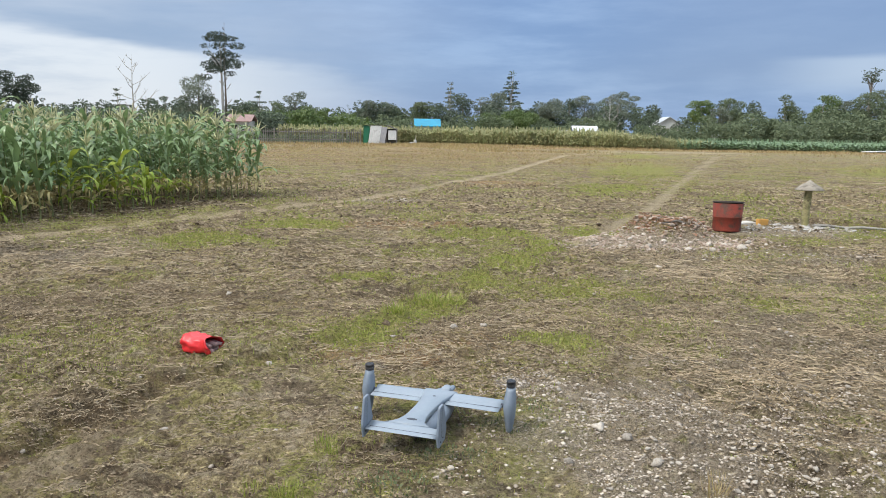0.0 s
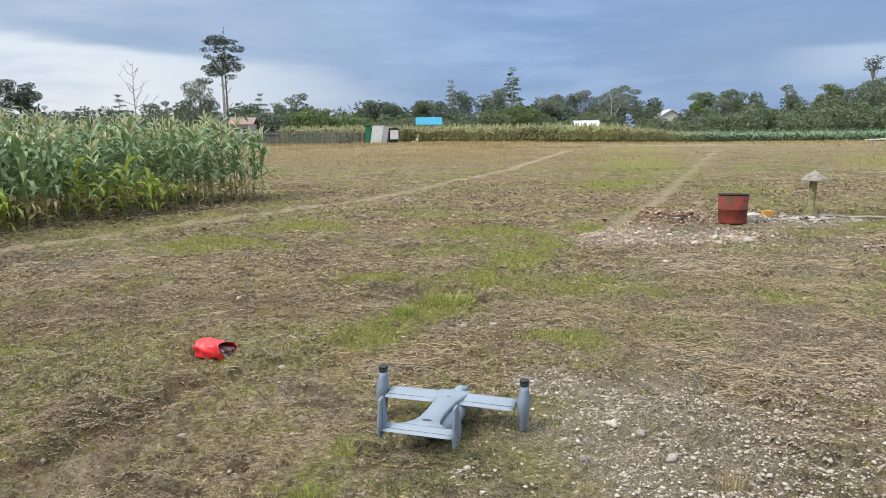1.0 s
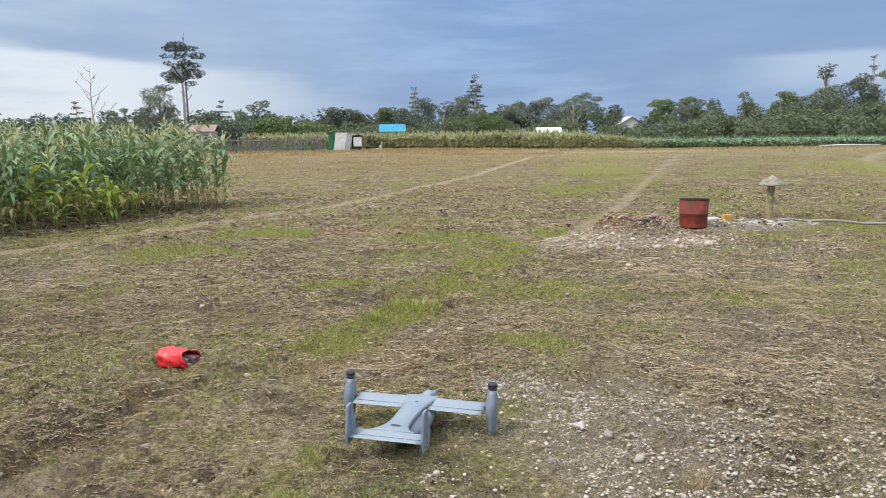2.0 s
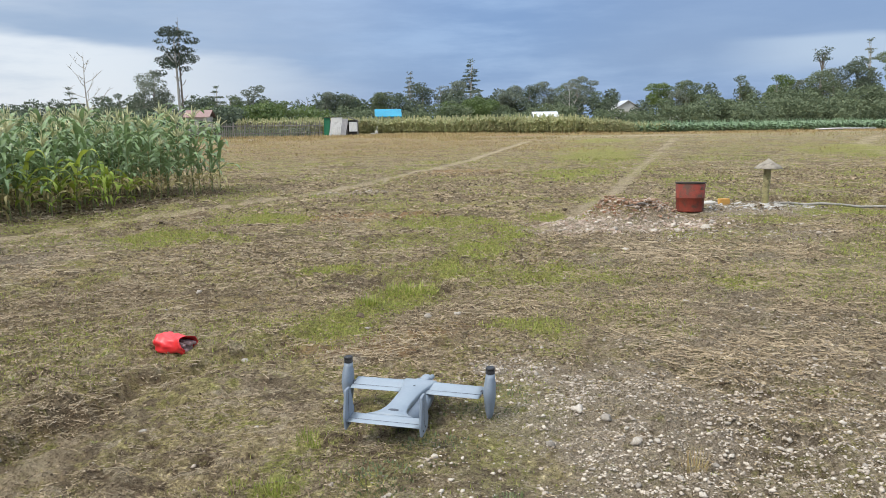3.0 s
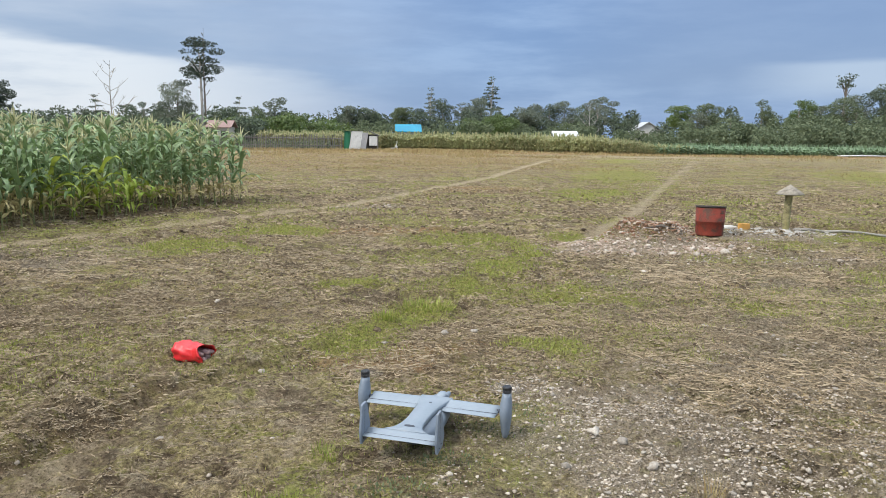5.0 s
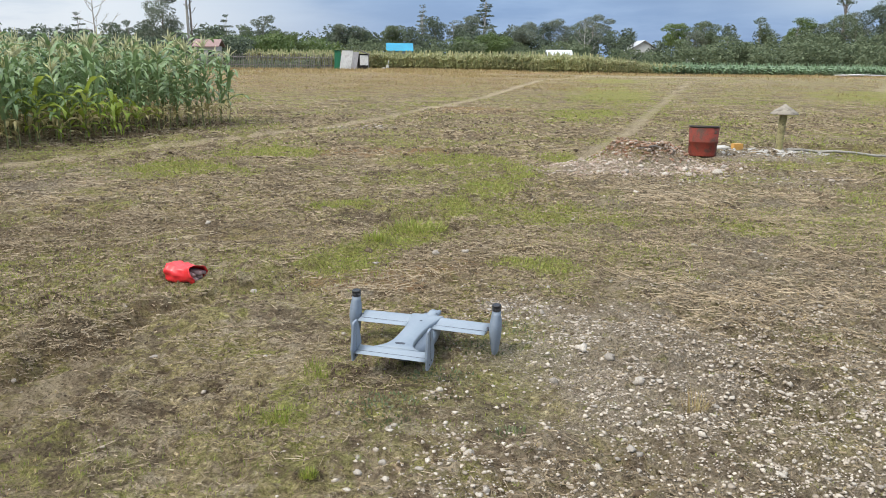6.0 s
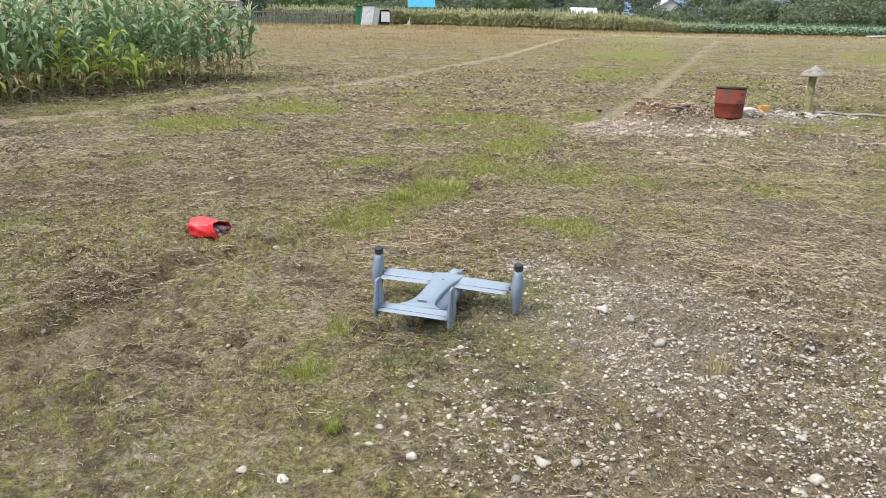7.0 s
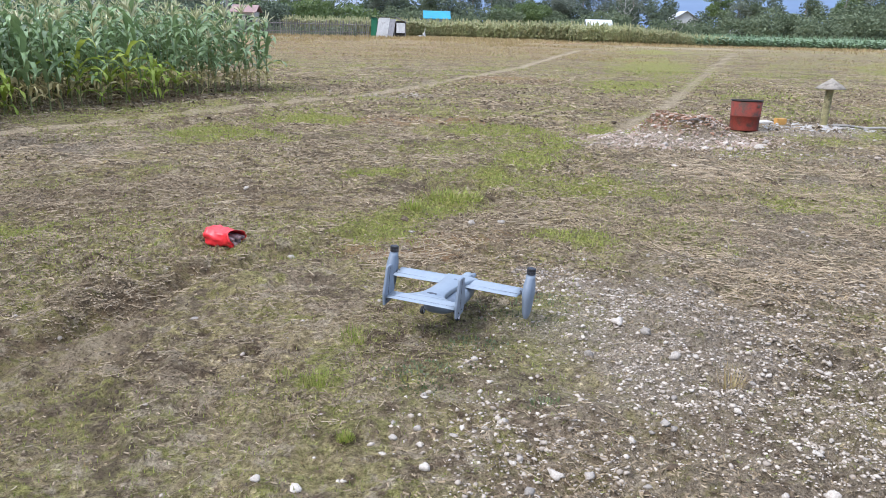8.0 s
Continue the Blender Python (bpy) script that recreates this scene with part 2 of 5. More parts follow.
M_TASSEL = foliage("corn_tassel", [(0.62, 0.60, 0.32), (0.72, 0.69, 0.44)], 0.7, 0.2, 5, False)
M_FIELD = foliage("far_corn", [(0.30, 0.335, 0.15), (0.40, 0.415, 0.20), (0.53, 0.48, 0.26), (0.36, 0.38, 0.18)], 0.6, 0.42, 0.15)
M_CROP = foliage("far_crop", [(0.17, 0.26, 0.13), (0.25, 0.36, 0.20), (0.30, 0.40, 0.24)], 0.5, 0.25, 0.3)
M_BARK = worn("bark", (0.20, 0.17, 0.14), (0.32, 0.29, 0.25), (0.10, 0.085, 0.07), 0.9, 0, 3, 30, 0.5, (0.5, 0.7), 0.5, 0.02)
M_PALEBARK = worn("pale_bark", (0.42, 0.40, 0.37), (0.52, 0.50, 0.46), (0.28, 0.26, 0.23), 0.9, 0, 2, 25, 0.3, (0.5, 0.7), 0.4, 0.02)
# dark, mid and grey leaf tones are lifted: distance haze painted into the colour
LEAVES = {
    "deep": foliage("leaves_deep", [(0.04, 0.06, 0.045), (0.06, 0.085, 0.06), (0.09, 0.115, 0.08)], 0.85, 0.15, 0.5),
    "dark": foliage("leaves_dark", [(0.075, 0.10, 0.07), (0.11, 0.145, 0.095), (0.155, 0.19, 0.125)], 0.85, 0.2, 0.5),
    "mid": foliage("leaves_mid", [(0.11, 0.145, 0.08), (0.16, 0.20, 0.11), (0.21, 0.25, 0.14)], 0.85, 0.25, 0.5),
    "grey": foliage("leaves_grey", [(0.15, 0.18, 0.135), (0.20, 0.235, 0.175), (0.26, 0.29, 0.22)], 0.85, 0.25, 0.5),
    "fresh": foliage("leaves_fresh", [(0.09, 0.145, 0.045), (0.14, 0.20, 0.06), (0.20, 0.26, 0.085)], 0.5, 0.3, 0.5),
}
M_DRONE = worn("grey_airframe", (0.26, 0.305, 0.35), (0.225, 0.27, 0.315), (0.16, 0.19, 0.225), 0.42, 0, 5, 70, 0.1, (0.62, 0.8), 0.05, 0.0005)
M_DRONE2 = worn("darker_grey_airframe", (0.20, 0.24, 0.29), (0.175, 0.215, 0.26), (0.14, 0.16, 0.19), 0.45, 0, 6, 70, 0.15, (0.6, 0.8), 0.05, 0.0005)
M_SEAM = worn("hinge_gap", (0.05, 0.06, 0.08), (0.07, 0.08, 0.10), (0.03, 0.03, 0.04), 0.7)
M_BLACK = worn("black_motor", (0.014, 0.014, 0.016), (0.022, 0.022, 0.024), (0.05, 0.045, 0.04), 0.4, 0.2, 20, 90, 0.2)
M_RUBBER = worn("tyre_rubber", (0.02, 0.02, 0.02), (0.03, 0.03, 0.03), (0.08, 0.07, 0.05), 0.85)
M_WHITE = worn("white_plastic", (0.75, 0.75, 0.74), (0.68, 0.68, 0.67), (0.45, 0.42, 0.38), 0.45)
M_PROP, pn, pl, pb = node_mat("spinning_propeller")
pb.inputs["Base Color"].default_value, pb.inputs["Roughness"].default_value = (0.30, 0.31, 0.33, 1), 0.5
pr = noise_out(pn, pl, 9, 3, 0.5, 0.3, 0.7)
pm = pn.new("ShaderNodeMath")
pm.operation = "MULTIPLY"
pl.new(pr, pm.inputs[0])
pm.inputs[1].default_value = 0.045
pl.new(pm.outputs[0], pb.inputs["Alpha"])
M_RED = worn("red_tarpaulin", (0.80, 0.045, 0.05), (0.70, 0.025, 0.03), (0.60, 0.03, 0.035), 0.38, 0, 9, 60, 0.15, (0.55, 0.8), 0.15, 0.002)
M_DARKCLOTH = worn("dark_contents", (0.30, 0.19, 0.18), (0.42, 0.29, 0.27), (0.10, 0.06, 0.06), 0.8, 0, 12, 60, 0.4)
M_DRUM = worn("red_rusty_paint", (0.26, 0.038, 0.018), (0.19, 0.030, 0.015), (0.09, 0.042, 0.026), 0.78, 0.0, 3.5, 40, 0.5, (0.46, 0.62), 0.4, 0.003)
M_DRUMWORN = worn("bare_rusted_steel", (0.17, 0.10, 0.07), (0.13, 0.06, 0.04), (0.24, 0.19, 0.155), 0.8, 0.2, 5, 40, 0.4)
M_NEARBLACK = worn("soot", (0.035, 0.03, 0.027), (0.06, 0.05, 0.042), (0.10, 0.06, 0.04), 0.95)
M_CONC = worn("weathered_concrete", (0.36, 0.34, 0.30), (0.27, 0.255, 0.22), (0.16, 0.15, 0.12), 0.9, 0, 5, 40, 0.35, (0.5, 0.68), 0.4, 0.004)
M_CAP = worn("weathered_cap", (0.38, 0.34, 0.28), (0.29, 0.255, 0.205), (0.14, 0.12, 0.09), 0.9, 0, 7, 50, 0.35, (0.5, 0.68), 0.4, 0.004)
M_LIME = worn("white_lime", (0.58, 0.55, 0.50), (0.46, 0.43, 0.38), (0.30, 0.27, 0.22), 0.9, 0, 5, 35, 0.35, (0.55, 0.72), 0.5, 0.01)
M_MOSSY = worn("mossy_pipe", (0.30, 0.27, 0.11), (0.38, 0.34, 0.18), (0.14, 0.12, 0.06), 0.85, 0, 7, 50, 0.4, (0.48, 0.66), 0.4, 0.004)
M_YELLOW = worn("ochre_block", (0.60, 0.33, 0.08), (0.52, 0.28, 0.07), (0.40, 0.25, 0.12), 0.7, 0, 8, 40, 0.2)
M_GREENPANEL = worn("green_sheet", (0.015, 0.15, 0.075), (0.02, 0.18, 0.09), (0.05, 0.12, 0.07), 0.5, 0, 1, 8, 0.2)
M_WHITEPANEL = worn("white_sheet", (0.72, 0.72, 0.70), (0.60, 0.60, 0.58), (0.40, 0.38, 0.36), 0.6, 0, 1, 9, 0.2)
M_GREYPANEL = worn("grey_sheet", (0.42, 0.41, 0.42), (0.34, 0.33, 0.34), (0.22, 0.21, 0.21), 0.6, 0, 1, 9, 0.2)
# colour of the dark shed roof, also painted shade inside the shed
M_DARKIN = worn("dark_boards", (0.06, 0.055, 0.05), (0.09, 0.08, 0.07), (0.04, 0.035, 0.03), 0.9, 0, 2, 12, 0.3)
M_BLUE = worn("blue_tarpaulin", (0.004, 0.23, 0.37), (0.004, 0.27, 0.42), (0.01, 0.17, 0.29), 0.45, 0, 1, 8, 0.15)
M_ZINC = worn("zinc_roof", (0.66, 0.68, 0.70), (0.56, 0.58, 0.60), (0.40, 0.38, 0.36), 0.45, 0.2, 0.8, 10, 0.2)
M_REDROOF = worn("faded_red_roof", (0.34, 0.23, 0.21), (0.29, 0.19, 0.17), (0.20, 0.12, 0.10), 0.8, 0, 1, 8, 0.3)
M_WALL = worn("plaster_wall", (0.55, 0.54, 0.50), (0.48, 0.47, 0.44), (0.34, 0.32, 0.29), 0.9, 0, 1, 8, 0.2)
M_GLASSDARK = worn("dark_window", (0.02, 0.025, 0.03), (0.03, 0.035, 0.04), (0.05, 0.05, 0.05), 0.1)
M_FENCE = worn("grey_fence_wood", (0.30, 0.28, 0.25), (0.22, 0.205, 0.185), (0.14, 0.13, 0.115), 0.9, 0, 3, 20, 0.4, (0.5, 0.7), 0.3, 0.004, 0.3)


# ---- mesh helpers ----
rng = np.random.default_rng(7)


def obj_from(name, verts, faces, material, smooth=False, parent=None, label=""):
    me = bpy.data.meshes.new(name)
    me.from_pydata([tuple(v) for v in verts] if not isinstance(verts, np.ndarray) else verts.tolist(), [], faces if isinstance(faces, list) else faces.tolist())
    me.materials.append(material)
    if smooth:
        me.polygons.foreach_set("use_smooth", [True] * len(me.polygons))
    ob = new(name, me)
    if parent:
        ob.parent = parent
    if label:
        ob["label"] = label
    return ob


def part(name, bm, material, parent=None, label="", smooth=False):
    me = bpy.data.meshes.new(name)
    bmesh.ops.recalc_face_normals(bm, faces=bm.faces)
    bm.to_mesh(me)
    bm.free()
    me.materials.append(material)
    if smooth:
        me.polygons.foreach_set("use_smooth", [True] * len(me.polygons))
    ob = new(name, me)
    if parent:
        ob.parent = parent
    if label:
        ob["label"] = label
    return ob


def loft(bm, rings, close=True, caps=True):
    """Skin a list of rings of points that have the same count."""
    rows = [[bm.verts.new(p) for p in ring] for ring in rings]
    n = len(rows[0])
    for r0, r1 in zip(rows, rows[1:]):
        for i in range(n if close else n - 1):
            bm.faces.new((r0[i], r0[(i + 1) % n], r1[(i + 1) % n], r1[i]))
    if caps and close:
        bm.faces.new(rows[0])
        bm.faces.new(rows[-1])
    return rows


def ring_at(c, rx, ry, n=12, axis="z", power=1.0):
    pts = []
    for i in range(n):
        t = 2 * math.pi * i / n
        u = math.copysign(abs(math.cos(t)) ** power, math.cos(t)) * rx
        v = math.copysign(abs(math.sin(t)) ** power, math.sin(t)) * ry
        pts.append({"z": (c[0] + u, c[1] + v, c[2]), "y": (c[0] + u, c[1], c[2] + v), "x": (c[0], c[1] + u, c[2] + v)}[axis])
    return pts


def tube(bm, points, radii, n=6):
    """A tapered limb along points."""
    rings = []
    for i, p in enumerate(points):
        p = Vector(p)
        d = (Vector(points[min(i + 1, len(points) - 1)]) - Vector(points[max(i - 1, 0)])).normalized()
        q = d.to_track_quat("Z", "Y")
        rings.append([p + q @ Vector((math.cos(2 * math.pi * k / n) * radii[i], math.sin(2 * math.pi * k / n) * radii[i], 0)) for k in range(n)])
    loft(bm, rings)


def box(bm, x0, x1, y0, y1, z0, z1, bevel=0.0):
    vs = [bm.verts.new((x, y, z)) for z in (z0, z1) for x, y in ((x0, y0), (x1, y0), (x1, y1), (x0, y1))]
    fs = [bm.faces.new([vs[i] for i in f]) for f in ((3, 2, 1, 0), (4, 5, 6, 7), (0, 1, 5, 4), (1, 2, 6, 5), (2, 3, 7, 6), (3, 0, 4, 7))]
    if bevel:
        es = list({e for f in fs for e in f.edges})
        bmesh.ops.bevel(bm, geom=es, offset=bevel, segments=2, affect="EDGES")


def scatter(verts, faces, places, yaw, size, tilt=None):
    """Join many turned and scaled copies of one template into arrays."""
    verts, faces = np.asarray(verts, float), np.asarray(faces, int)
    n, k = len(places), len(verts)
    c, s = np.cos(yaw)[:, None], np.sin(yaw)[:, None]
    size = np.asarray(size, float)
    size = size[:, None] if size.ndim == 1 else size
    v = np.repeat(verts[None], n, 0)
    if size.shape[1] == 3:
        v = v * size[:, None, :]
    else:
        v = v * size[:, :, None]
    if tilt is not None:
        ct, st = np.cos(tilt)[:, None], np.sin(tilt)[:, None]
        y, z = v[:, :, 1] * ct - v[:, :, 2] * st, v[:, :, 1] * st + v[:, :, 2] * ct
        v[:, :, 1], v[:, :, 2] = y, z
    x, y = v[:, :, 0] * c - v[:, :, 1] * s, v[:, :, 0] * s + v[:, :, 1] * c
    v[:, :, 0], v[:, :, 1] = x, y
    v += np.asarray(places)[:, None, :]
    f = faces[None] + (np.arange(n) * k)[:, None, None]
    return v.reshape(-1, 3), f.reshape(-1, faces.shape[1])


def joined(parts_list):
    vs, fs, k = [], [], 0
    for v, f in parts_list:
        vs.append(v)
        fs += (f + k).tolist()
        k += len(v)
    return np.concatenate(vs), fs


# ---- the field: height and cover over the plan ----
def hash_noise(ix, iy, seed):
    h = (ix.astype(np.int64) * 374761393 + iy.astype(np.int64) * 668265263 + seed * 1442695041) & 0x7FFFFFFF
    h = ((h ^ (h >> 13)) * 1274126177) & 0x7FFFFFFF
    return ((h ^ (h >> 16)) & 0xFFFF) / 65535.0


def value_noise(x, y, scale, seed):
    x, y = np.asarray(x, float) * scale, np.asarray(y, float) * scale
    ix, iy = np.floor(x), np.floor(y)
    fx, fy = x - ix, y - iy
    fx, fy = fx * fx * (3 - 2 * fx), fy * fy * (3 - 2 * fy)
    a, b = hash_noise(ix, iy, seed), hash_noise(ix + 1, iy, seed)
    c, d = hash_noise(ix, iy + 1, seed), hash_noise(ix + 1, iy + 1, seed)
    return (a * (1 - fx) + b * fx) * (1 - fy) + (c * (1 - fx) + d * fx) * fy


def fbm(x, y, scale, octaves, seed):
    return sum(value_noise(x, y, scale * 2 ** k, seed + k) * 0.5 ** k for k in range(octaves)) / sum(0.5 ** k for k in range(octaves))


def along(x, y, line):
    """Distance to a polyline, and the signed side (positive on its left)."""
    best, side = np.full(np.shape(x), 1e9), np.zeros(np.shape(x))
    for (x0, y0), (x1, y1) in zip(line, line[1:]):
        ux, uy = x1 - x0, y1 - y0
        t = np.clip(((x - x0) * ux + (y - y0) * uy) / (ux * ux + uy * uy), 0, 1)
        d = np.hypot(x - x0 - t * ux, y - y0 - t * uy)
        s = np.sign(ux * (y - y0) - uy * (x - x0))
        side = np.where(d < best, s, side)
        best = np.minimum(best, d)
    return best, side


def smooth01(v, lo, hi):
    t = np.clip((v - lo) / (hi - lo), 0, 1)
    return t * t * (3 - 2 * t)


def spot(x, y, cx, cy, rx, ry, turn=0.0):
    c, s = math.cos(radians(turn)), math.sin(radians(turn))
    u, v = ((x - cx) * c + (y - cy) * s) / rx, (-(x - cx) * s + (y - cy) * c) / ry
    return smooth01(-np.hypot(u, v), -1.25, -0.55)


BANK = [(-3.4, 1.2), (-2.62, 2.9), (-2.22, 3.82), (-1.81, 5.08), (-1.26, 5.65), (-0.61, 6.62), (-0.3, 7.3)]
GREENWAY = [(-0.75, 6.2), (-0.16, 7.66), (0.45, 9.26), (0.9, 10.6), (1.34, 11.6), (1.5, 12.6)]
TRACK_W = [(-12.0, 4.5), (-8.2, 9.2), (-6.68, 11.52), (-5.19, 14.39), (-3.51, 17.35), (-1.6, 21.64), (2.1, 34.0), (8.41, 61.86), (16.0, 76.0), (23.0, 78.0)]
TRACK_E = [(1.9, 12.4), (3.2, 15.0), (4.54, 18.27), (8.6, 30.0), (18.02, 56.41), (22.0, 68.0)]
TRACK_F = [(14, 20), (26, 46), (36, 62), (44, 70)]
CUT_W = [(-9.5, 6.0), (-6.9, 9.2), (-5.7, 10.75)]
CUT_E = [(7.3, 15.75), (8.4, 15.6), (10.0, 15.2), (14.0, 14.8)]
CORN_FRONT = [(-12.4, 1.6), (-7.75, 13.2), (-4.89, 20.35)]


def ground_z(x, y):
    x, y = np.asarray(x, float), np.asarray(y, float)
    r = np.hypot(x, y)
    near = smooth01(-r, -45, -12)
    z = (fbm(x, y, 0.35, 3, 11) - 0.5) * 0.07 + (fbm(x, y, 2.2, 3, 21) - 0.5) * 0.11 * near
    # loose tussocks and hoof-like hollows, rougher west of the bank
    rough = 0.55 + 0.75 * smooth01(fbm(x, y, 0.5, 3, 27), 0.4, 0.62)
    z = z + (np.abs(fbm(x, y, 4.3, 3, 29) - 0.5) * 2) ** 0.8 * 0.075 * near * rough - 0.022 * near * rough + (fbm(x, y, 12, 3, 31) - 0.5) * 0.06 * near * rough
    d, s = along(x, y, BANK)
    fade = smooth01(-y, -7.4, -5.6)
    ramp = smooth01(s * d + (fbm(x, y, 5, 3, 41) - 0.5) * 0.13, -0.02, 0.07)
    z = z + ramp * smooth01(-d, -2.2, -0.4) * 0.07 * fade - smooth01(-d, -0.2, 0.0) * 0.03 * fade
    z = z - smooth01(-along(x, y, CUT_W)[0], -0.6, -0.2) * 0.34 - smooth01(-along(x, y, CUT_E)[0], -0.9, -0.6) * 0.55
    z = z - smooth01(-along(x, y, TRACK_W)[0], -0.35, -0.1) * 0.025 - smooth01(-along(x, y, TRACK_E)[0], -0.35, -0.1) * 0.025
    heap = spot(x, y, 3.35, 12.85, 1.25, 0.75, 12) * (0.12 + 0.26 * spot(x, y, 3.5, 12.95, 0.75, 0.5, 10))
    z = z + heap * (0.75 + 0.5 * fbm(x, y, 5, 3, 51)) + spot(x, y, 6.5, 14.8, 1.1, 0.7) * 0.05
    return z


def cover(x, y):
    """Shares of: green turf, trodden path, gravel, bare earth, dry litter, reddish straw."""
    edge = fbm(x, y, 1.6, 4, 61)
    wob, wob2 = (edge - 0.5) * 1.1, (fbm(x, y, 1.9, 4, 66) - 0.5) * 1.1
    green = 1.05 * smooth01(-along(x, y, GREENWAY)[0] + wob * 0.6, -0.62, -0.1) * smooth01(fbm(x, y, 1.3, 4, 71), 0.2, 0.42)
    for cx, cy, rx, ry, t in ((-3.75, 11.9, 1.0, 0.95, 20), (-2.63, 14.06, 1.05, 0.7, 10), (-1.05, 9.1, 0.42, 0.28, 0), (0.45, 13.2, 0.9, 1.1, 40),
                              (4.84, 24.65, 1.3, 3.0, -25), (1.66, 8.5, 0.75, 0.42, 15), (7.7, 13.6, 1.0, 0.6, 0), (-3.7, 6.0, 0.42, 0.36, 0),
                              (3.4, 7.95, 0.4, 0.3, 0), (-0.68, 3.54, 0.18, 0.14, 0), (2.5, 13.6, 0.5, 1.0, 20),
                              (9, 40, 2.2, 9, -15), (14, 62, 2.5, 7, -20), (0.9, 6.3, 0.5, 0.35, 0), (22, 40, 3, 8, -25)):
        green = np.maximum(green, spot(x + wob * rx * 1.1, y + wob2 * ry * 1.6, cx, cy, rx * 1.1, ry * 1.1, t) * 0.97)
    green = np.maximum(green, (0.4 + 0.12 * smooth01(y, 4, 9)) * smooth01(fbm(x, y, 0.7, 5, 81), 0.48, 0.64) * smooth01(-y, -70, -25))
    green = np.maximum(green, 0.45 * spot(x, y, 0.1, 4.3, 1.1, 0.8) * smooth01(edge, 0.35, 0.6))
    path = np.maximum(1.08 * smooth01(-along(x, y, TRACK_W)[0] + wob * 0.12, -0.36, -0.1), 0.95 * smooth01(-along(x, y, TRACK_E)[0] + wob * 0.2, -0.3, -0.06))
    path = np.maximum(path, 0.9 * smooth01(-along(x, y, TRACK_F)[0] + wob * 0.2, -0.7, -0.3))
    path = np.maximum(path, 0.42 * smooth01(-along(x, y, [(-3.05, 2.0), (-2.2, 3.2), (-1.75, 4.3), (-1.4, 4.95)])[0] + wob * 0.1, -0.3, -0.05))
    path = np.maximum(path, spot(x, y, 21, 77, 9, 3.2) * 0.8)
    gravel = np.maximum(spot(x + wob * 0.9, y + wob2 * 0.9, 1.15, 4.35, 0.95, 1.3, -25), 0.62 * spot(x + wob * 1.3, y + wob2 * 1.5, 1.9, 3.2, 2.2, 2.1))
    gravel = np.maximum(gravel, 0.36 * spot(x + wob * 1.6, y + wob2 * 1.6, 2.9, 5.2, 2.0, 1.9))
    gravel = np.maximum(gravel, spot(x + wob * 0.3, y, 3.2, 12.5, 1.6, 0.95, 12) * (1 - 0.9 * spot(x, y, 3.5, 12.95, 0.75, 0.5, 10)))
    gravel = np.maximum(gravel, spot(x + wob * 0.3, y, 6.2, 14.1, 1.5, 0.9, 0))
    gravel = np.maximum(gravel, 0.6 * spot(x + wob * 0.4, y, 4.6, 11.4, 2.2, 1.0, 0))
    gravel = np.maximum(gravel, 0.9 * spot(x + wob * 0.3, y, -1.5, 19.4, 1.1, 0.5, 25))
    d, s = along(x, y, BANK)
    earth = 0.8 * smooth01(-np.abs(d * s - 0.03) + wob * 0.16, -0.11, 0.0) * smooth01(-y, -7.4, -5.6)
    cd, cs = along(x, y, CORN_FRONT)
    reach = (x + 7.75) * 0.371 + (y - 13.2) * 0.928
    earth = np.maximum(earth, np.where(cs > 0, smooth01(-cd, -15, -13), smooth01(-cd, -0.75, -0.3)) * smooth01(-reach, -8.9, -8.1))
    # shares above 1 mark where the trenches' shade is painted into the soil
    earth = np.maximum(earth, 1.4 * smooth01(-along(x, y, CUT_W)[0], -0.55, -0.3))
    earth = np.maximum(earth, 1.4 * smooth01(-along(x, y, CUT_E)[0], -0.95, -0.6))
    earth = np.maximum(earth, 0.6 * spot(x + wob, y + wob, -3.0, 7.4, 2.2, 1.5, 10))
    earth = np.maximum(earth, 0.5 * smooth01(fbm(x, y, 0.5, 4, 91), 0.56, 0.68) * (x < 1.5))
    litter = np.maximum(1.15 * spot(x + wob, y + wob, -5.3, 10.7, 1.2, 1.3, 30), 0.85 * spot(x + wob, y + wob, 3.6, 8.2, 2.6, 3.0, 20))
    litter = np.maximum(litter, 0.8 * spot(x + wob, y + wob, 3.0, 5.9, 1.8, 1.6))
    litter = np.maximum(litter, 0.7 * spot(x + wob, y + wob, -2.6, 25.0, 2.0, 3.6, 15))
    red = np.maximum(0.85 * spot(x + wob, y + wob, -0.9, 14.6, 1.7, 0.9, 10), 0.8 * spot(x + wob, y + wob, 1.6, 26, 1.9, 2.2, 0))
    red = np.maximum(red, 0.9 * spot(x, y, 3.5, 12.95, 0.75, 0.5, 10))
    red = np.maximum(red, 0.5 * spot(x + wob * 3, y + wob * 3, -4, 66, 19, 36, 0))
    red = np.maximum(red, 0.75 * spot(x + wob * 2, y, 25, 88, 60, 6, 0))
    red = np.maximum(red, 0.7 * spot(x + wob, y + wob, -0.4, 5.9, 0.9, 0.4, 10))
    return green, path, gravel, earth, litter, red


def graded(core0, core1, step, growth, end0, end1):
    mid_part = np.arange(core0, core1, step)
    out, p, s = [], core1, step
    while p < end1:
        out.append(p)
        s *= growth
        p += s
    back, p, s = [], core0, step
    while p > end0:
        s *= growth
        p -= s
        back.append(p)
    return np.concatenate([back[::-1], mid_part, out])


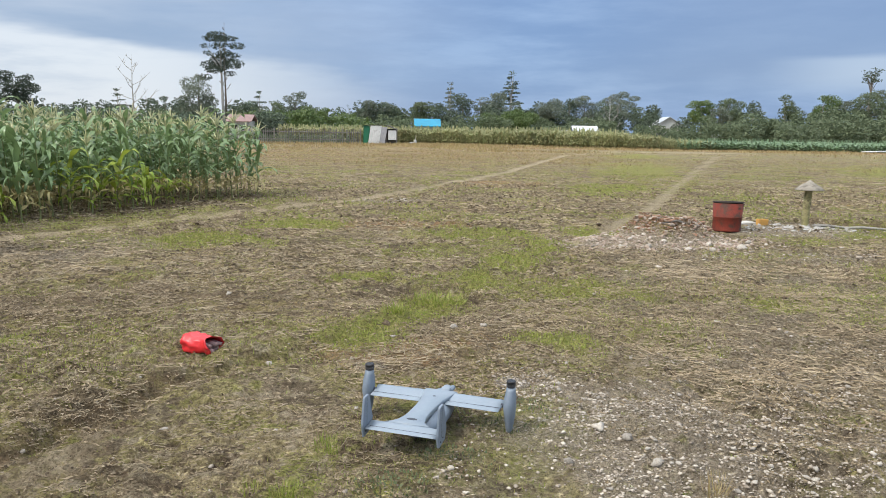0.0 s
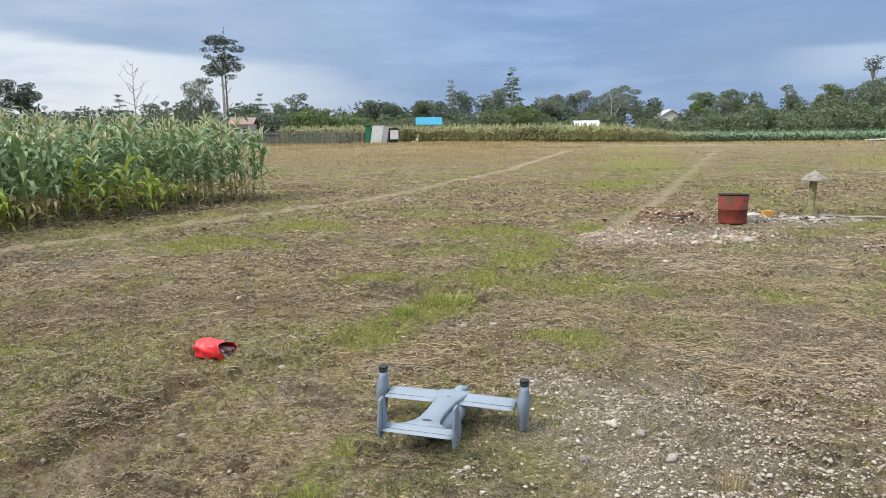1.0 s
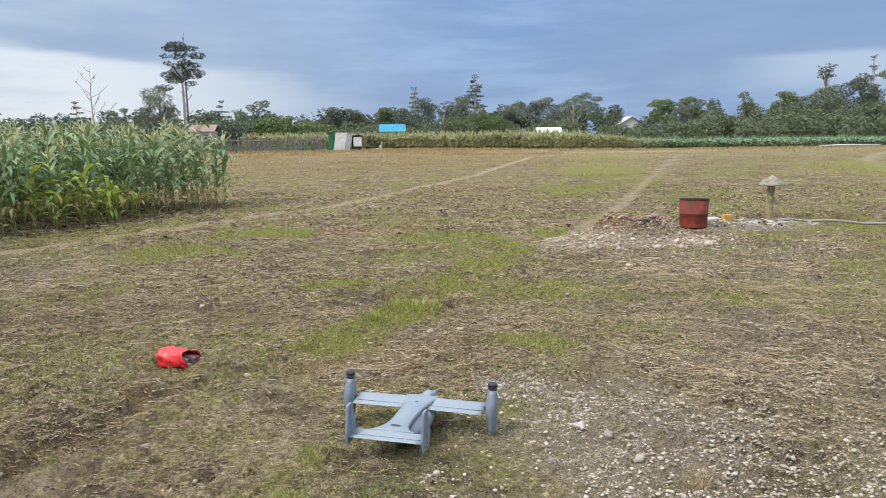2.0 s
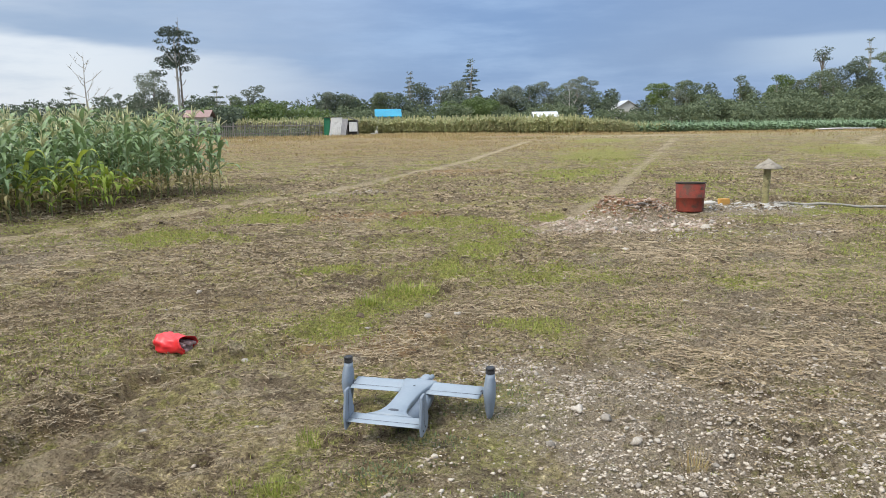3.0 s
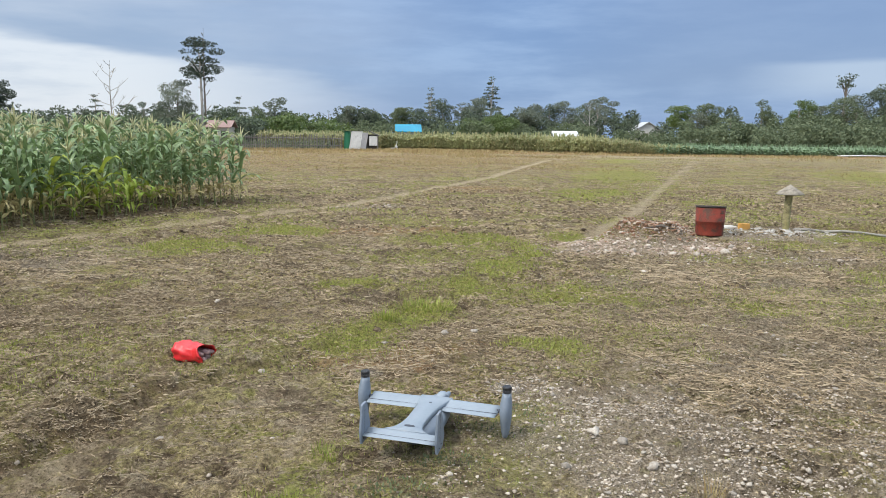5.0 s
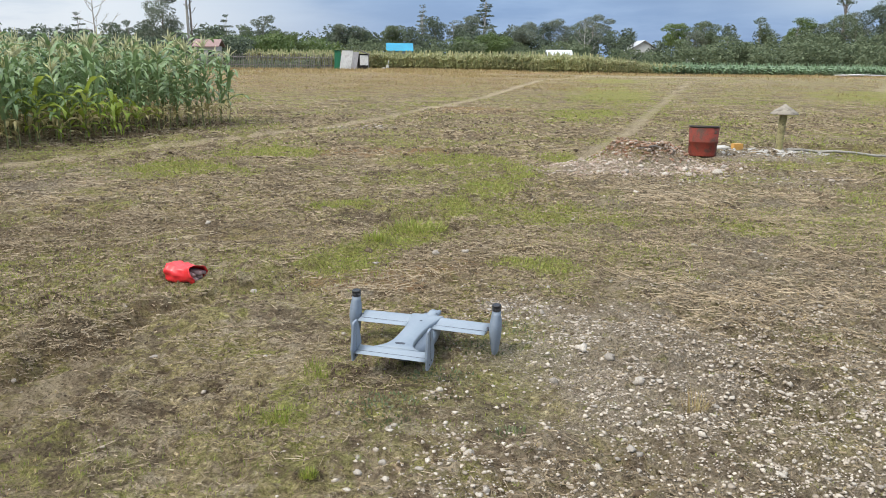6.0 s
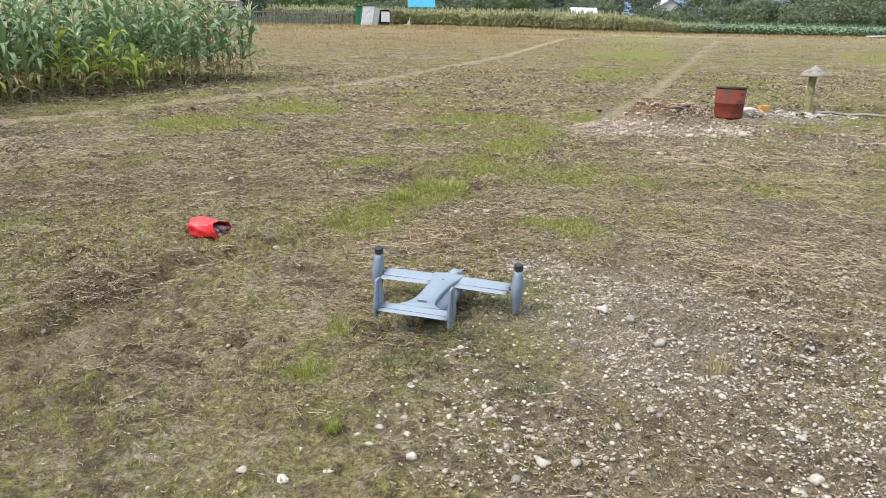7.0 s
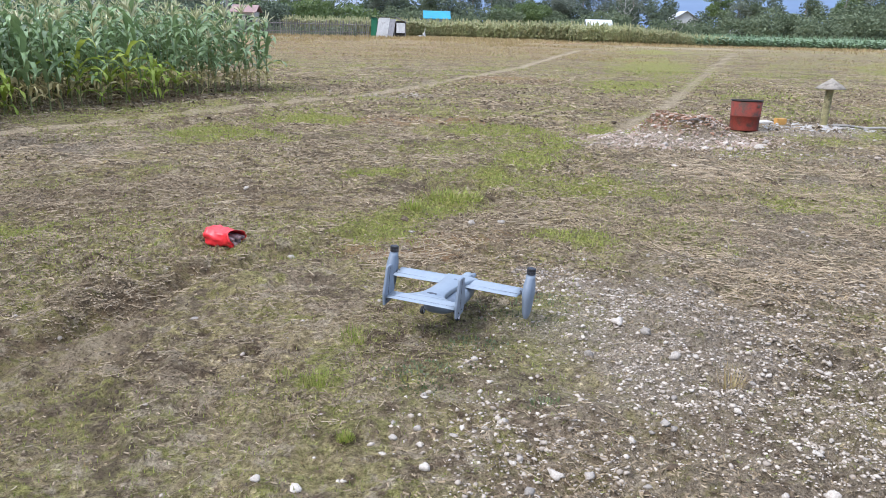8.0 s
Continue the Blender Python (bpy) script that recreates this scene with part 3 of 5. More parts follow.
gx = graded(-3.4, 3.4, 0.042, 1.04, -3500, 3500)
gy = graded(2.0, 7.5, 0.036, 1.028, -3500, 3500)
GX, GY = np.meshgrid(gx, gy)
GZ = ground_z(GX, GY)
nx, ny = len(gx), len(gy)
idx = np.arange(nx * ny).reshape(ny, nx)
quads = np.stack([idx[:-1, :-1], idx[:-1, 1:], idx[1:, 1:], idx[1:, :-1]], -1).reshape(-1, 4)
ground = obj_from("ground", np.stack([GX, GY, GZ], -1).reshape(-1, 3), quads, M_GROUND, True)
tagged(ground, "mown dry field with turf, bare earth, gravel and trodden paths", "ground", kind="structure")
shares = cover(GX, GY)
for attr, three in (("cover_a", shares[:3]), ("cover_b", shares[3:])):
    at = ground.data.color_attributes.new(attr, "FLOAT_COLOR", "POINT")
    at.data.foreach_set("color", np.stack([*three, np.ones_like(GX)], -1).astype(np.float32).ravel())


def gz(x, y):
    return float(ground_z(np.array([x]), np.array([y]))[0])


# ---- tiltrotor drone ----
def flat_wing(x0, x1, chord_of, z_of, thick, n=8):
    """A wing panel between x0 and x1: chord_of(x) gives its leading and trailing edge."""
    bm = bmesh.new()
    rings = []
    for i in range(n + 1):
        x = x0 + (x1 - x0) * i / n
        le, te = chord_of(x)
        c, z = le - te, z_of(x)
        prof = [(0, 0), (0.04, 0.5), (0.18, 0.92), (0.4, 1.0), (0.7, 0.66), (0.93, 0.32), (1, 0.2), (1, -0.03), (0.7, -0.14), (0.35, -0.3), (0.12, -0.34), (0.03, -0.22)]
        rings.append([(x, le - u * c, z + v * thick) for u, v in prof])
    loft(bm, rings)
    return bm


def build_drone():
    drone = tagged(new("drone"), "small grey twin-tailed tiltrotor aircraft on its wheels, lifting off", "drone")
    bm = bmesh.new()
    rings = []
    for y, w, zt, zb in ((0.165, 0.012, -0.018, -0.042), (0.158, 0.030, -0.008, -0.056), (0.135, 0.058, 0.0, -0.078), (0.09, 0.084, 0.006, -0.098), (0.02, 0.102, 0.008, -0.115),
                         (-0.08, 0.110, 0.006, -0.122), (-0.2, 0.108, 0.0, -0.122), (-0.30, 0.094, -0.006, -0.112), (-0.365, 0.064, -0.016, -0.09), (-0.395, 0.026, -0.03, -0.065)):
        rings.append(ring_at((0, y, (zt + zb) / 2), w, (zt - zb) / 2, 20, "y", 0.85))
    loft(bm, rings)
    part("fuselage", bm, M_DRONE2, drone, "rounded grey belly pod", True)
    bm = bmesh.new()
    rings = []
    for y, w, z in ((0.085, 0.10, 0.008), (0.07, 0.098, 0.0135), (0.03, 0.092, 0.016), (-0.03, 0.078, 0.019), (-0.09, 0.066, 0.022), (-0.18, 0.06, 0.026), (-0.28, 0.058, 0.03),
                    (-0.36, 0.062, 0.033), (-0.41, 0.076, 0.035), (-0.445, 0.10, 0.036), (-0.468, 0.135, 0.036)):
        rings.append([(-w, y, z - 0.03), (-w, y, z - 0.006), (-w * 0.93, y, z), (0, y, z + 0.002), (w * 0.93, y, z), (w, y, z - 0.006), (w, y, z - 0.03), (0, y, z - 0.034)])
    loft(bm, rings)
    part("tail_boom", bm, M_DRONE, drone, "flat pale grey deck widening into the tail", True)
    for side in (-1, 1):
        x0, x1 = (0.05, 0.392)
        bm = flat_wing(side * x0, side * x1, lambda x: (0.080, -0.028), lambda x: -0.008 - 0.004 * abs(x) / 0.39, 0.02)
        wing = part("wing", bm, M_DRONE, drone, "", True)
        bm = flat_wing(side * (x0 + 0.02), side * (x1 - 0.002), lambda x: (-0.0315, -0.079), lambda x: -0.007 - 0.004 * abs(x) / 0.39, 0.009)
        part("aileron", bm, M_DRONE, wing, "", True)
        bm = bmesh.new()
        box(bm, min(side * 0.068, side * 0.39), max(side * 0.068, side * 0.39), -0.0322, -0.0272, -0.01, -0.0045)
        part("hinge_gap", bm, M_SEAM, wing, "dark hinge line")
        bm = bmesh.new()
        xf = side * 0.209
        poly = [(-0.58, -0.018), (-0.49, -0.006), (-0.462, 0.05), (-0.498, 0.19), (-0.507, 0.196), (-0.55, 0.196), (-0.556, 0.188), (-0.59, 0.05)]
        loft(bm, [[(xf + o, y, z) for y, z in poly] for o in (-0.007, 0.007)])
        bmesh.ops.bevel(bm, geom=list(bm.edges), offset=0.0025, segments=1, affect="EDGES")
        fin = part("fin", bm, M_DRONE2, drone, "upright grey tail fin")
        bm = bmesh.new()
        loft(bm, [[(xf + o, y, z) for y, z in ((-0.544, 0.03), (-0.541, 0.03), (-0.529, 0.185), (-0.532, 0.185))] for o in (-0.0078, 0.0078)])
        part("rudder_gap", bm, M_SEAM, fin)
        for y, z in ((-0.525, 0.02), (-0.56, 0.01)):
            bm = bmesh.new()
            loft(bm, [ring_at((xf + o, y, z), 0.005, 0.005, 8, "x") for o in (-0.0095, 0.0095)])
            part("screw", bm, M_SEAM, fin)
        xn = side * 0.4375
        bm = bmesh.new()
        rings = []
        for z, rx, ry, y in ((-0.152, 0.010, 0.012, -0.012), (-0.146, 0.015, 0.020, -0.010), (-0.12, 0.023, 0.032, -0.004), (-0.06, 0.031, 0.046, 0.0), (-0.005, 0.0355, 0.056, 0.003), (0.045, 0.034, 0.048, 0.012),
                             (0.085, 0.0275, 0.034, 0.022), (0.104, 0.0255, 0.029, 0.026)):
            rings.append(ring_at((xn, y, z), rx, ry, 16))
        loft(bm, rings)
        nacelle = part("nacelle", bm, M_DRONE2, drone, "upright grey tilting engine nacelle", True)
        bm = bmesh.new()
        loft(bm, [ring_at((xn, 0.028, z), r, r, 16) for z, r in ((0.106, 0.022), (0.108, 0.0265), (0.120, 0.0265), (0.1215, 0.0245), (0.124, 0.0245), (0.1255, 0.027), (0.140, 0.027), (0.1445, 0.022))])
        part("motor", bm, M_BLACK, nacelle, "black motor with a cooling ring")
        bm = bmesh.new()
        loft(bm, [ring_at((xn, 0.028, z), 0.105, 0.105, 40) for z in (0.1275, 0.1295)])
        disc = part("propeller", bm, M_PROP, nacelle, "spinning propeller, blurred to a faint disc")
        disc.visible_shadow = False
        bm = bmesh.new()
        loft(bm, [ring_at((side * x, 0.008, -0.006), r, r, 10, "x") for x, r in ((0.385, 0.012), (0.425, 0.012))])
        part("tilt_shaft", bm, M_SEAM, drone, "dark tilt shaft")
        bm = bmesh.new()
        tube(bm, [(side * 0.07, -0.25, -0.09), (side * 0.09, -0.262, -0.11), (side * 0.102, -0.265, -0.124)], [0.006, 0.005, 0.005])
        part("gear_leg", bm, M_BLACK, drone)
        bm = bmesh.new()
        loft(bm, [ring_at((side * 0.108 + o, -0.265, -0.124), r, r, 18, "x") for o, r in ((-0.009, 0.018), (-0.006, 0.023), (0.006, 0.023), (0.009, 0.018))])
        wheel = part("wheel", bm, M_RUBBER, drone, "small black tyre with a white hub")
        bm = bmesh.new()
        loft(bm, [ring_at((side * 0.108 + o, -0.265, -0.124), 0.013, 0.013, 12, "x") for o in (-0.0105, 0.0105)])
        part("hub", bm, M_WHITE, wheel)
    bm = flat_wing(-0.206, 0.206, lambda x: (-0.468, -0.532), lambda x: 0.028, 0.011)
    tail = part("tailplane", bm, M_DRONE, drone, "", True)
    bm = flat_wing(-0.2, 0.2, lambda x: (-0.536, -0.575), lambda x: 0.028, 0.006)
    part("elevator", bm, M_DRONE, tail, "", True)
    bm = bmesh.new()
    box(bm, -0.19, 0.19, -0.5365, -0.5315, 0.0265, 0.0305)
    part("hinge_gap", bm, M_SEAM, tail, "dark hinge line")
    for x, y, rx, ry, name in ((0.0, -0.405, 0.03, 0.012, "vent"), (0.0, -0.045, 0.008, 0.006, "port")):
        bm = bmesh.new()
        loft(bm, [ring_at((x, y, z), rx, ry, 14) for z in (0.015, 0.0385 if name == "vent" else 0.0235)])
        part(name, bm, M_SEAM, drone, "dark opening in the deck")
    bm = bmesh.new()
    loft(bm, [ring_at((0.02, y, 0.0), r, r * 0.7, 14, "y") for y, r in ((0.07, 0.022), (0.1, 0.034), (0.14, 0.032), (0.158, 0.018))])
    part("nose_cover", bm, M_DRONE, drone, "", True)
    bm = bmesh.new()
    loft(bm, [ring_at((0.05, y, 0.004), r, r, 12, "y") for y, r in ((0.1, 0.015), (0.152, 0.015), (0.16, 0.010))])
    part("camera_pod", bm, M_DRONE2, drone, "small grey sensor barrel")
    bm = bmesh.new()
    tube(bm, [(0, 0.15, -0.07), (0, 0.16, -0.138)], [0.006, 0.005])
    part("gear_leg", bm, M_BLACK, drone)
    bm = bmesh.new()
    loft(bm, [ring_at((o, 0.16, -0.14), r, r, 18, "x") for o, r in ((-0.009, 0.018), (-0.006, 0.022), (0.006, 0.022), (0.009, 0.018))])
    part("wheel", bm, M_RUBBER, drone)
    return drone


drone = build_drone()


# ---- red bag ----
def build_bag(x, y, turn):
    bag = tagged(new("bag"), "bright red plastic sack with its mouth open, lying on the grass", "bag")
    bm = bmesh.new()
    rings = []
    n = 28
    for i in range(17):
        u = i / 16
        r = 0.094 * min(1, 0.25 + 2.6 * u) * (1 + 0.10 * math.sin(u * 7)) * (1.02 - 0.16 * max(0, u - 0.6) / 0.4)
        cz = 0.07 + 0.018 * u
        pts = []
        for k in range(n):
            t = 2 * math.pi * k / n
            fold = 1 + 0.3 * (noise.noise((math.cos(t) * 2.2, math.sin(t) * 2.2, u * 4.5)) + 0.5 * noise.noise((math.cos(t) * 5, math.sin(t) * 5, u * 11)))
            fold += 0.16 * max(0, u - 0.75) * 4 * math.sin(3 * t + 1)
            yy, zz = math.cos(t) * r * fold * 1.05, cz + math.sin(t) * r * fold * 0.85
            pts.append((-0.2 + 0.4 * u + 0.02 * math.sin(2 * t) * u, yy, max(zz, 0.004)))
        rings.append(pts)
    inner = [[(p[0] - 0.012, p[1] * 0.93, 0.075 + (p[2] - 0.075) * 0.93) for p in ring] for ring in rings[::-1][:6]]
    loft(bm, rings + inner)
    part("sack", bm, M_RED, bag, "crumpled shiny red plastic", True)
    for k, (yy, zz, r, ln) in enumerate(((-0.03, 0.05, 0.022, 0.02), (0.02, 0.06, 0.024, 0.0), (0.0, 0.1, 0.02, 0.03), (-0.045, 0.095, 0.016, 0.01), (0.05, 0.095, 0.016, 0.015))):
        bm = bmesh.new()
        tube(bm, [(0.02, yy * 0.7, zz), (0.12, yy, zz + 0.005), (0.19 + ln, yy * 1.15, zz - 0.004)], [r, r * 1.05, r * 0.9], 9)
        part("cloth_roll", bm, M_DARKCLOTH, bag, "dark rolled cloth inside the sack", True)
    bag.matrix_basis = pose(x, y, gz(x, y) - 0.004, 0, 0, turn) @ Matrix.Diagonal((0.88, 0.9, 0.9, 1))


build_bag(-1.80, 5.67, -30)


# ---- drum, vent pipe and what lies by them ----
def build_drum(x, y):
    drum = tagged(new("drum"), "rusty red open oil drum standing on rubble", "drum")
    prof = [(0.0, 0.236), (0.012, 0.244), (0.03, 0.243), (0.275, 0.248), (0.285, 0.256), (0.30, 0.256), (0.31, 0.250), (0.575, 0.262)]

    def warp(ring, z):
        return [(p[0] * (1 + 0.03 * math.sin(2 * math.atan2(p[1], p[0]) + z * 3)) + 0.025 * z, p[1] * (1 - 0.02 * math.sin(3 * math.atan2(p[1], p[0]))), p[2]) for p in ring]

    bm = bmesh.new()
    outer = [warp(ring_at((0, 0, z), r, r, 40), z) for z, r in prof]
    loft(bm, outer)
    part("shell", bm, M_DRUM, drum, "dull red painted steel, rusting", True)
    bm = bmesh.new()
    rim = [warp(ring_at((0, 0, z), r, r, 40), z) for z, r in ((0.592, 0.268), (0.605, 0.272), (0.612, 0.268), (0.608, 0.255), (0.58, 0.25))]
    loft(bm, rim, True, False)
    part("rim", bm, M_NEARBLACK, drum, "soot-black rolled rim", True)
    # near-black disc that closes the drum just below its rim
    bm = bmesh.new()
    loft(bm, [warp(ring_at((0, 0, z), r, r, 32), z) for z, r in ((0.58, 0.25), (0.585, 0.2), (0.583, 0.02))])
    part("ash", bm, M_NEARBLACK, drum, "burnt black filling")
    for ang, z0, h, w in ((-100, 0.46, 0.06, 0.12),):
        bm = bmesh.new()
        rows_ = []
        for j in range(8):
            z = z0 + h * j / 7
            r = 0.2455 + 0.019 * (z / 0.6) + (0.006 if 0.26 < z < 0.32 else 0.0)
            c = []
            for k in range(7):
                t = radians(ang) + (k / 6 - 0.5) * w / 0.25 * (0.6 + 0.4 * noise.noise((z * 9, k * 0.6, ang)) + 0.3 * math.sin(j))
                c.append((math.cos(t) * r, math.sin(t) * r, z))
            rows_.append(warp(c, z))
        loft(bm, rows_, False, False)
        part("bare_patch", bm, M_DRUMWORN, drum, "flaked patch of bare grey rusted steel", True)
    drum.matrix_basis = pose(x, y, gz(x, y) - 0.03, -1.5, 2.0, 40) @ Matrix.Diagonal((1, 1, 0.86, 1))


build_drum(4.9, 14.1)


def build_vent(x, y):
    vent = tagged(new("vent_pipe"), "mossy upright vent pipe under a grey conical cap", "vent pipe")
    bm = bmesh.new()
    loft(bm, [ring_at((0.04 * (z - 0.1) ** 1.2 if z > 0.1 else 0, 0, z), r, r, 18) for z, r in ((-0.1, 0.07), (0.0, 0.066), (0.3, 0.064), (0.6, 0.066), (0.82, 0.068))])
    part("pipe", bm, M_MOSSY, vent, "", True)
    bm = bmesh.new()
    loft(bm, [ring_at((0.035, 0, z - 0.03), r * 0.88, r * 0.88, 22) for z, r in ((0.775, 0.22), (0.76, 0.285), (0.772, 0.29), (0.83, 0.21), (0.885, 0.11), (0.93, 0.035), (0.95, 0.01))])
    part("cap", bm, M_CAP, vent, "weathered grey conical cap", True)
    bm = bmesh.new()
    loft(bm, [ring_at((0, 0, z), r, r * 0.9, 14) for z, r in ((-0.03, 0.15), (0.03, 0.13), (0.07, 0.085), (0.085, 0.066))])
    part("collar", bm, M_LIME, vent, "lump of white mortar round its foot", True)
    vent.matrix_basis = pose(x, y, gz(x, y) - 0.04, 0, 0, 0)


build_vent(6.55, 14.72)


def lump_mesh(name, seed, flat, material, res=2, rough=0.5):
    bm = bmesh.new()
    bmesh.ops.create_icosphere(bm, subdivisions=res, radius=0.5)
    for v in bm.verts:
        k = 1 + rough * noise.noise(v.co * 2.3 + Vector((seed * 7.1, 0, 0))) + rough * 0.5 * noise.noise(v.co * 5 + Vector((0, seed * 3.3, 0)))
        v.co = Vector((v.co.x * k, v.co.y * k * 0.78, v.co.z * k * flat))
    me = bpy.data.meshes.new(name)
    bm.to_mesh(me)
    bm.free()
    me.materials.append(material)
    me.polygons.foreach_set("use_smooth", [True] * len(me.polygons))
    return me


bm = bmesh.new()
box(bm, -0.1, 0.1, -0.06, 0.06, 0, 0.125, 0.012)
block = tagged(part("block", bm, M_YELLOW), "ochre yellow block lying beside the drum", "block")
block.matrix_basis = pose(5.8, 14.82, gz(5.8, 14.82), 0, 1, 12)
bm = bmesh.new()
box(bm, -0.24, 0.24, -0.15, 0.15, 0, 0.05, 0.006)
slab = tagged(part("slab", bm, M_LIME), "pale slab lying flat beside the drum", "slab")
slab.matrix_basis = pose(5.46, 14.95, gz(5.46, 14.95) + 0.01, 2, -2, 8)
for k, (x, y, s) in enumerate(((6.3, 14.7, 0.17), (6.4, 14.55, 0.13), (6.5, 14.5, 0.13), (6.75, 14.65, 0.15), (6.8, 14.75, 0.16), (7.05, 14.9, 0.17), (6.15, 14.95, 0.15), (6.4, 14.7, 0.12), (6.85, 14.65, 0.13), (7.25, 14.95, 0.14), (6.05, 14.75, 0.1), (6.6, 14.6, 0.1))):
    lump = new("lime_lump", lump_mesh("lime_lump", k, 0.3, M_LIME))
    tagged(lump, "lump of white lime on the gravel", "rubble", "lime lumps by the vent pipe")
    lump.matrix_basis = pose(x, y, gz(x, y) - 0.01, 0, 0, 40 * k) @ Matrix.Diagonal((s, s, s, 1))
bm = bmesh.new()
tube(bm, [(x, y, gz(x, y) + 0.03) for x, y in ((6.72, 14.72), (7.0, 14.72), (7.25, 14.62), (7.5, 14.5), (7.8, 14.42), (8.2, 14.38), (8.8, 14.36), (9.6, 14.3))], [0.024] * 8, 8)
tagged(part("hose", bm, M_CONC, None, "", True), "pale grey hose running from the vent pipe", "hose")
bm = bmesh.new()
tube(bm, [(3.35, 12.55, gz(3.35, 12.55) + 0.02), (3.6, 12.6, gz(3.6, 12.6) + 0.03), (3.95, 12.66, gz(3.95, 12.66) + 0.03)], [0.012, 0.016, 0.012], 7)
tagged(part("stick", bm, M_BARK), "dark charred stick on the rubble heap", "stick")


# ---- corn ----
def leaf_mesh(name, length, width, rise, droop, material, seed, segs=8):
    """A long folded blade that leaves the stalk upwards and bends over."""
    r = random.Random(seed)
    pts, ang, p = [], radians(rise), Vector((0.008, 0, 0))
    twist = r.uniform(-0.5, 0.5)
    for i in range(segs + 1):
        u = i / segs
        w = width * (0.7 + 1.3 * u) * (1 - u) ** 0.7 if u < 1 else 0
        w = max(w, 0.002)
        side = Vector((0, math.cos(twist * u), math.sin(twist * u)))
        up = Vector((-math.sin(ang), 0, math.cos(ang)))
        wave = up * (0.02 * math.sin(u * 15 + seed))
        pts.append((p + side * w / 2 + up * w * 0.16 + wave, p.copy(), p - side * w / 2 + up * w * 0.16 - wave))
        p = p + Vector((math.cos(ang), 0.06 * math.sin(seed + u * 3), math.sin(ang))) * (length / segs)
        ang -= radians(droop) / segs * (0.5 + 1.1 * u)
    vs = [tuple(q) for trio in pts for q in trio]
    fs = []
    for i in range(segs):
        a = i * 3
        fs += [(a, a + 1, a + 4, a + 3), (a + 1, a + 2, a + 5, a + 4)]
    me = bpy.data.meshes.new(name)
    me.from_pydata(vs, [], fs)
    me.materials.append(material)
    me.polygons.foreach_set("use_smooth", [True] * len(me.polygons))
    return me


def corn_template(seed, height, young=False):
    r = random.Random(seed)
    stalk_top = height - 0.32
    leanx = r.uniform(-0.05, 0.05)
    bm = bmesh.new()
    tube(bm, [(leanx * (z / height) ** 2, 0, z) for z in (-0.03, 0.3, 0.8, 1.3, stalk_top)] if height > 1.6 else [(0, 0, z) for z in (-0.03, 0.3, 0.6, stalk_top)],
         [0.016, 0.014, 0.012, 0.010, 0.006] if height > 1.6 else [0.013, 0.012, 0.010, 0.007], 6)
    me = bpy.data.meshes.new("stalk")
    bm.to_mesh(me)
    bm.free()
    me.materials.append(M_STALK)
    items = [("stalk", me, Matrix())]
    count = 14 if height > 1.6 else 10
    for i in range(count):
        u = i / (count - 1)
        z = 0.22 + (stalk_top - 0.22) * u ** 1.05 + r.uniform(-0.06, 0.06)
        low = u < 0.22
        mat_ = M_CORNYOUNG if young else M_CORNLOW if low else M_CORNLEAF
        me = leaf_mesh("leaf", r.uniform(0.6, 0.9) * (0.75 if low or u > 0.9 else 1.0), r.uniform(0.085, 0.125) * (0.8 if low else 1), r.uniform(36, 74) if not low else r.uniform(20, 55), r.uniform(105, 200) if not low else r.uniform(110, 190), mat_, seed * 31 + i)
        items.append(("leaf", me, pose(leanx * (z / height) ** 2, 0, z, 0, 0, (180 if i % 2 else 0) + r.uniform(-38, 38))))
    if not young:
        bm = bmesh.new()
        for k in range(10):
            t, out = k * 2.4, 0.0 if k == 0 else r.uniform(0.08, 0.22)
            top = 0.36 if k == 0 else r.uniform(0.14, 0.32)
            x0 = leanx * (stalk_top / height) ** 2
            tube(bm, [(x0, 0, stalk_top - 0.01 + 0.006 * k), (x0 + math.cos(t) * out * 0.45, math.sin(t) * out * 0.45, stalk_top + top * 0.65), (x0 + math.cos(t) * out, math.sin(t) * out, stalk_top + top)], [0.008, 0.014, 0.007], 3)
        me = bpy.data.meshes.new("tassel")
        bm.to_mesh(me)
        bm.free()
        me.materials.append(M_TASSEL)
        items.append(("tassel", me, Matrix()))
    return items


def plant_corn(items, m, label):
    root = tagged(new("corn_plant"), label, "corn plant", "corn plants at the field's edge")
    for name, me, local in items:
        ob = new(name, me)
        ob.parent = root
        ob.matrix_basis = local
    root.matrix_basis = m


def template_arrays(items):
    """One template joined: arrays by material."""
    out = {}
    for name, me, local in items:
        v = np.array([tuple(local @ q.co) for q in me.vertices])
        f = [list(p.vertices) for p in me.polygons if len(p.vertices) == 4]
        out.setdefault(me.materials[0].name, []).append((v, np.array(f)))
    return {k: joined(v) for k, v in out.items()}


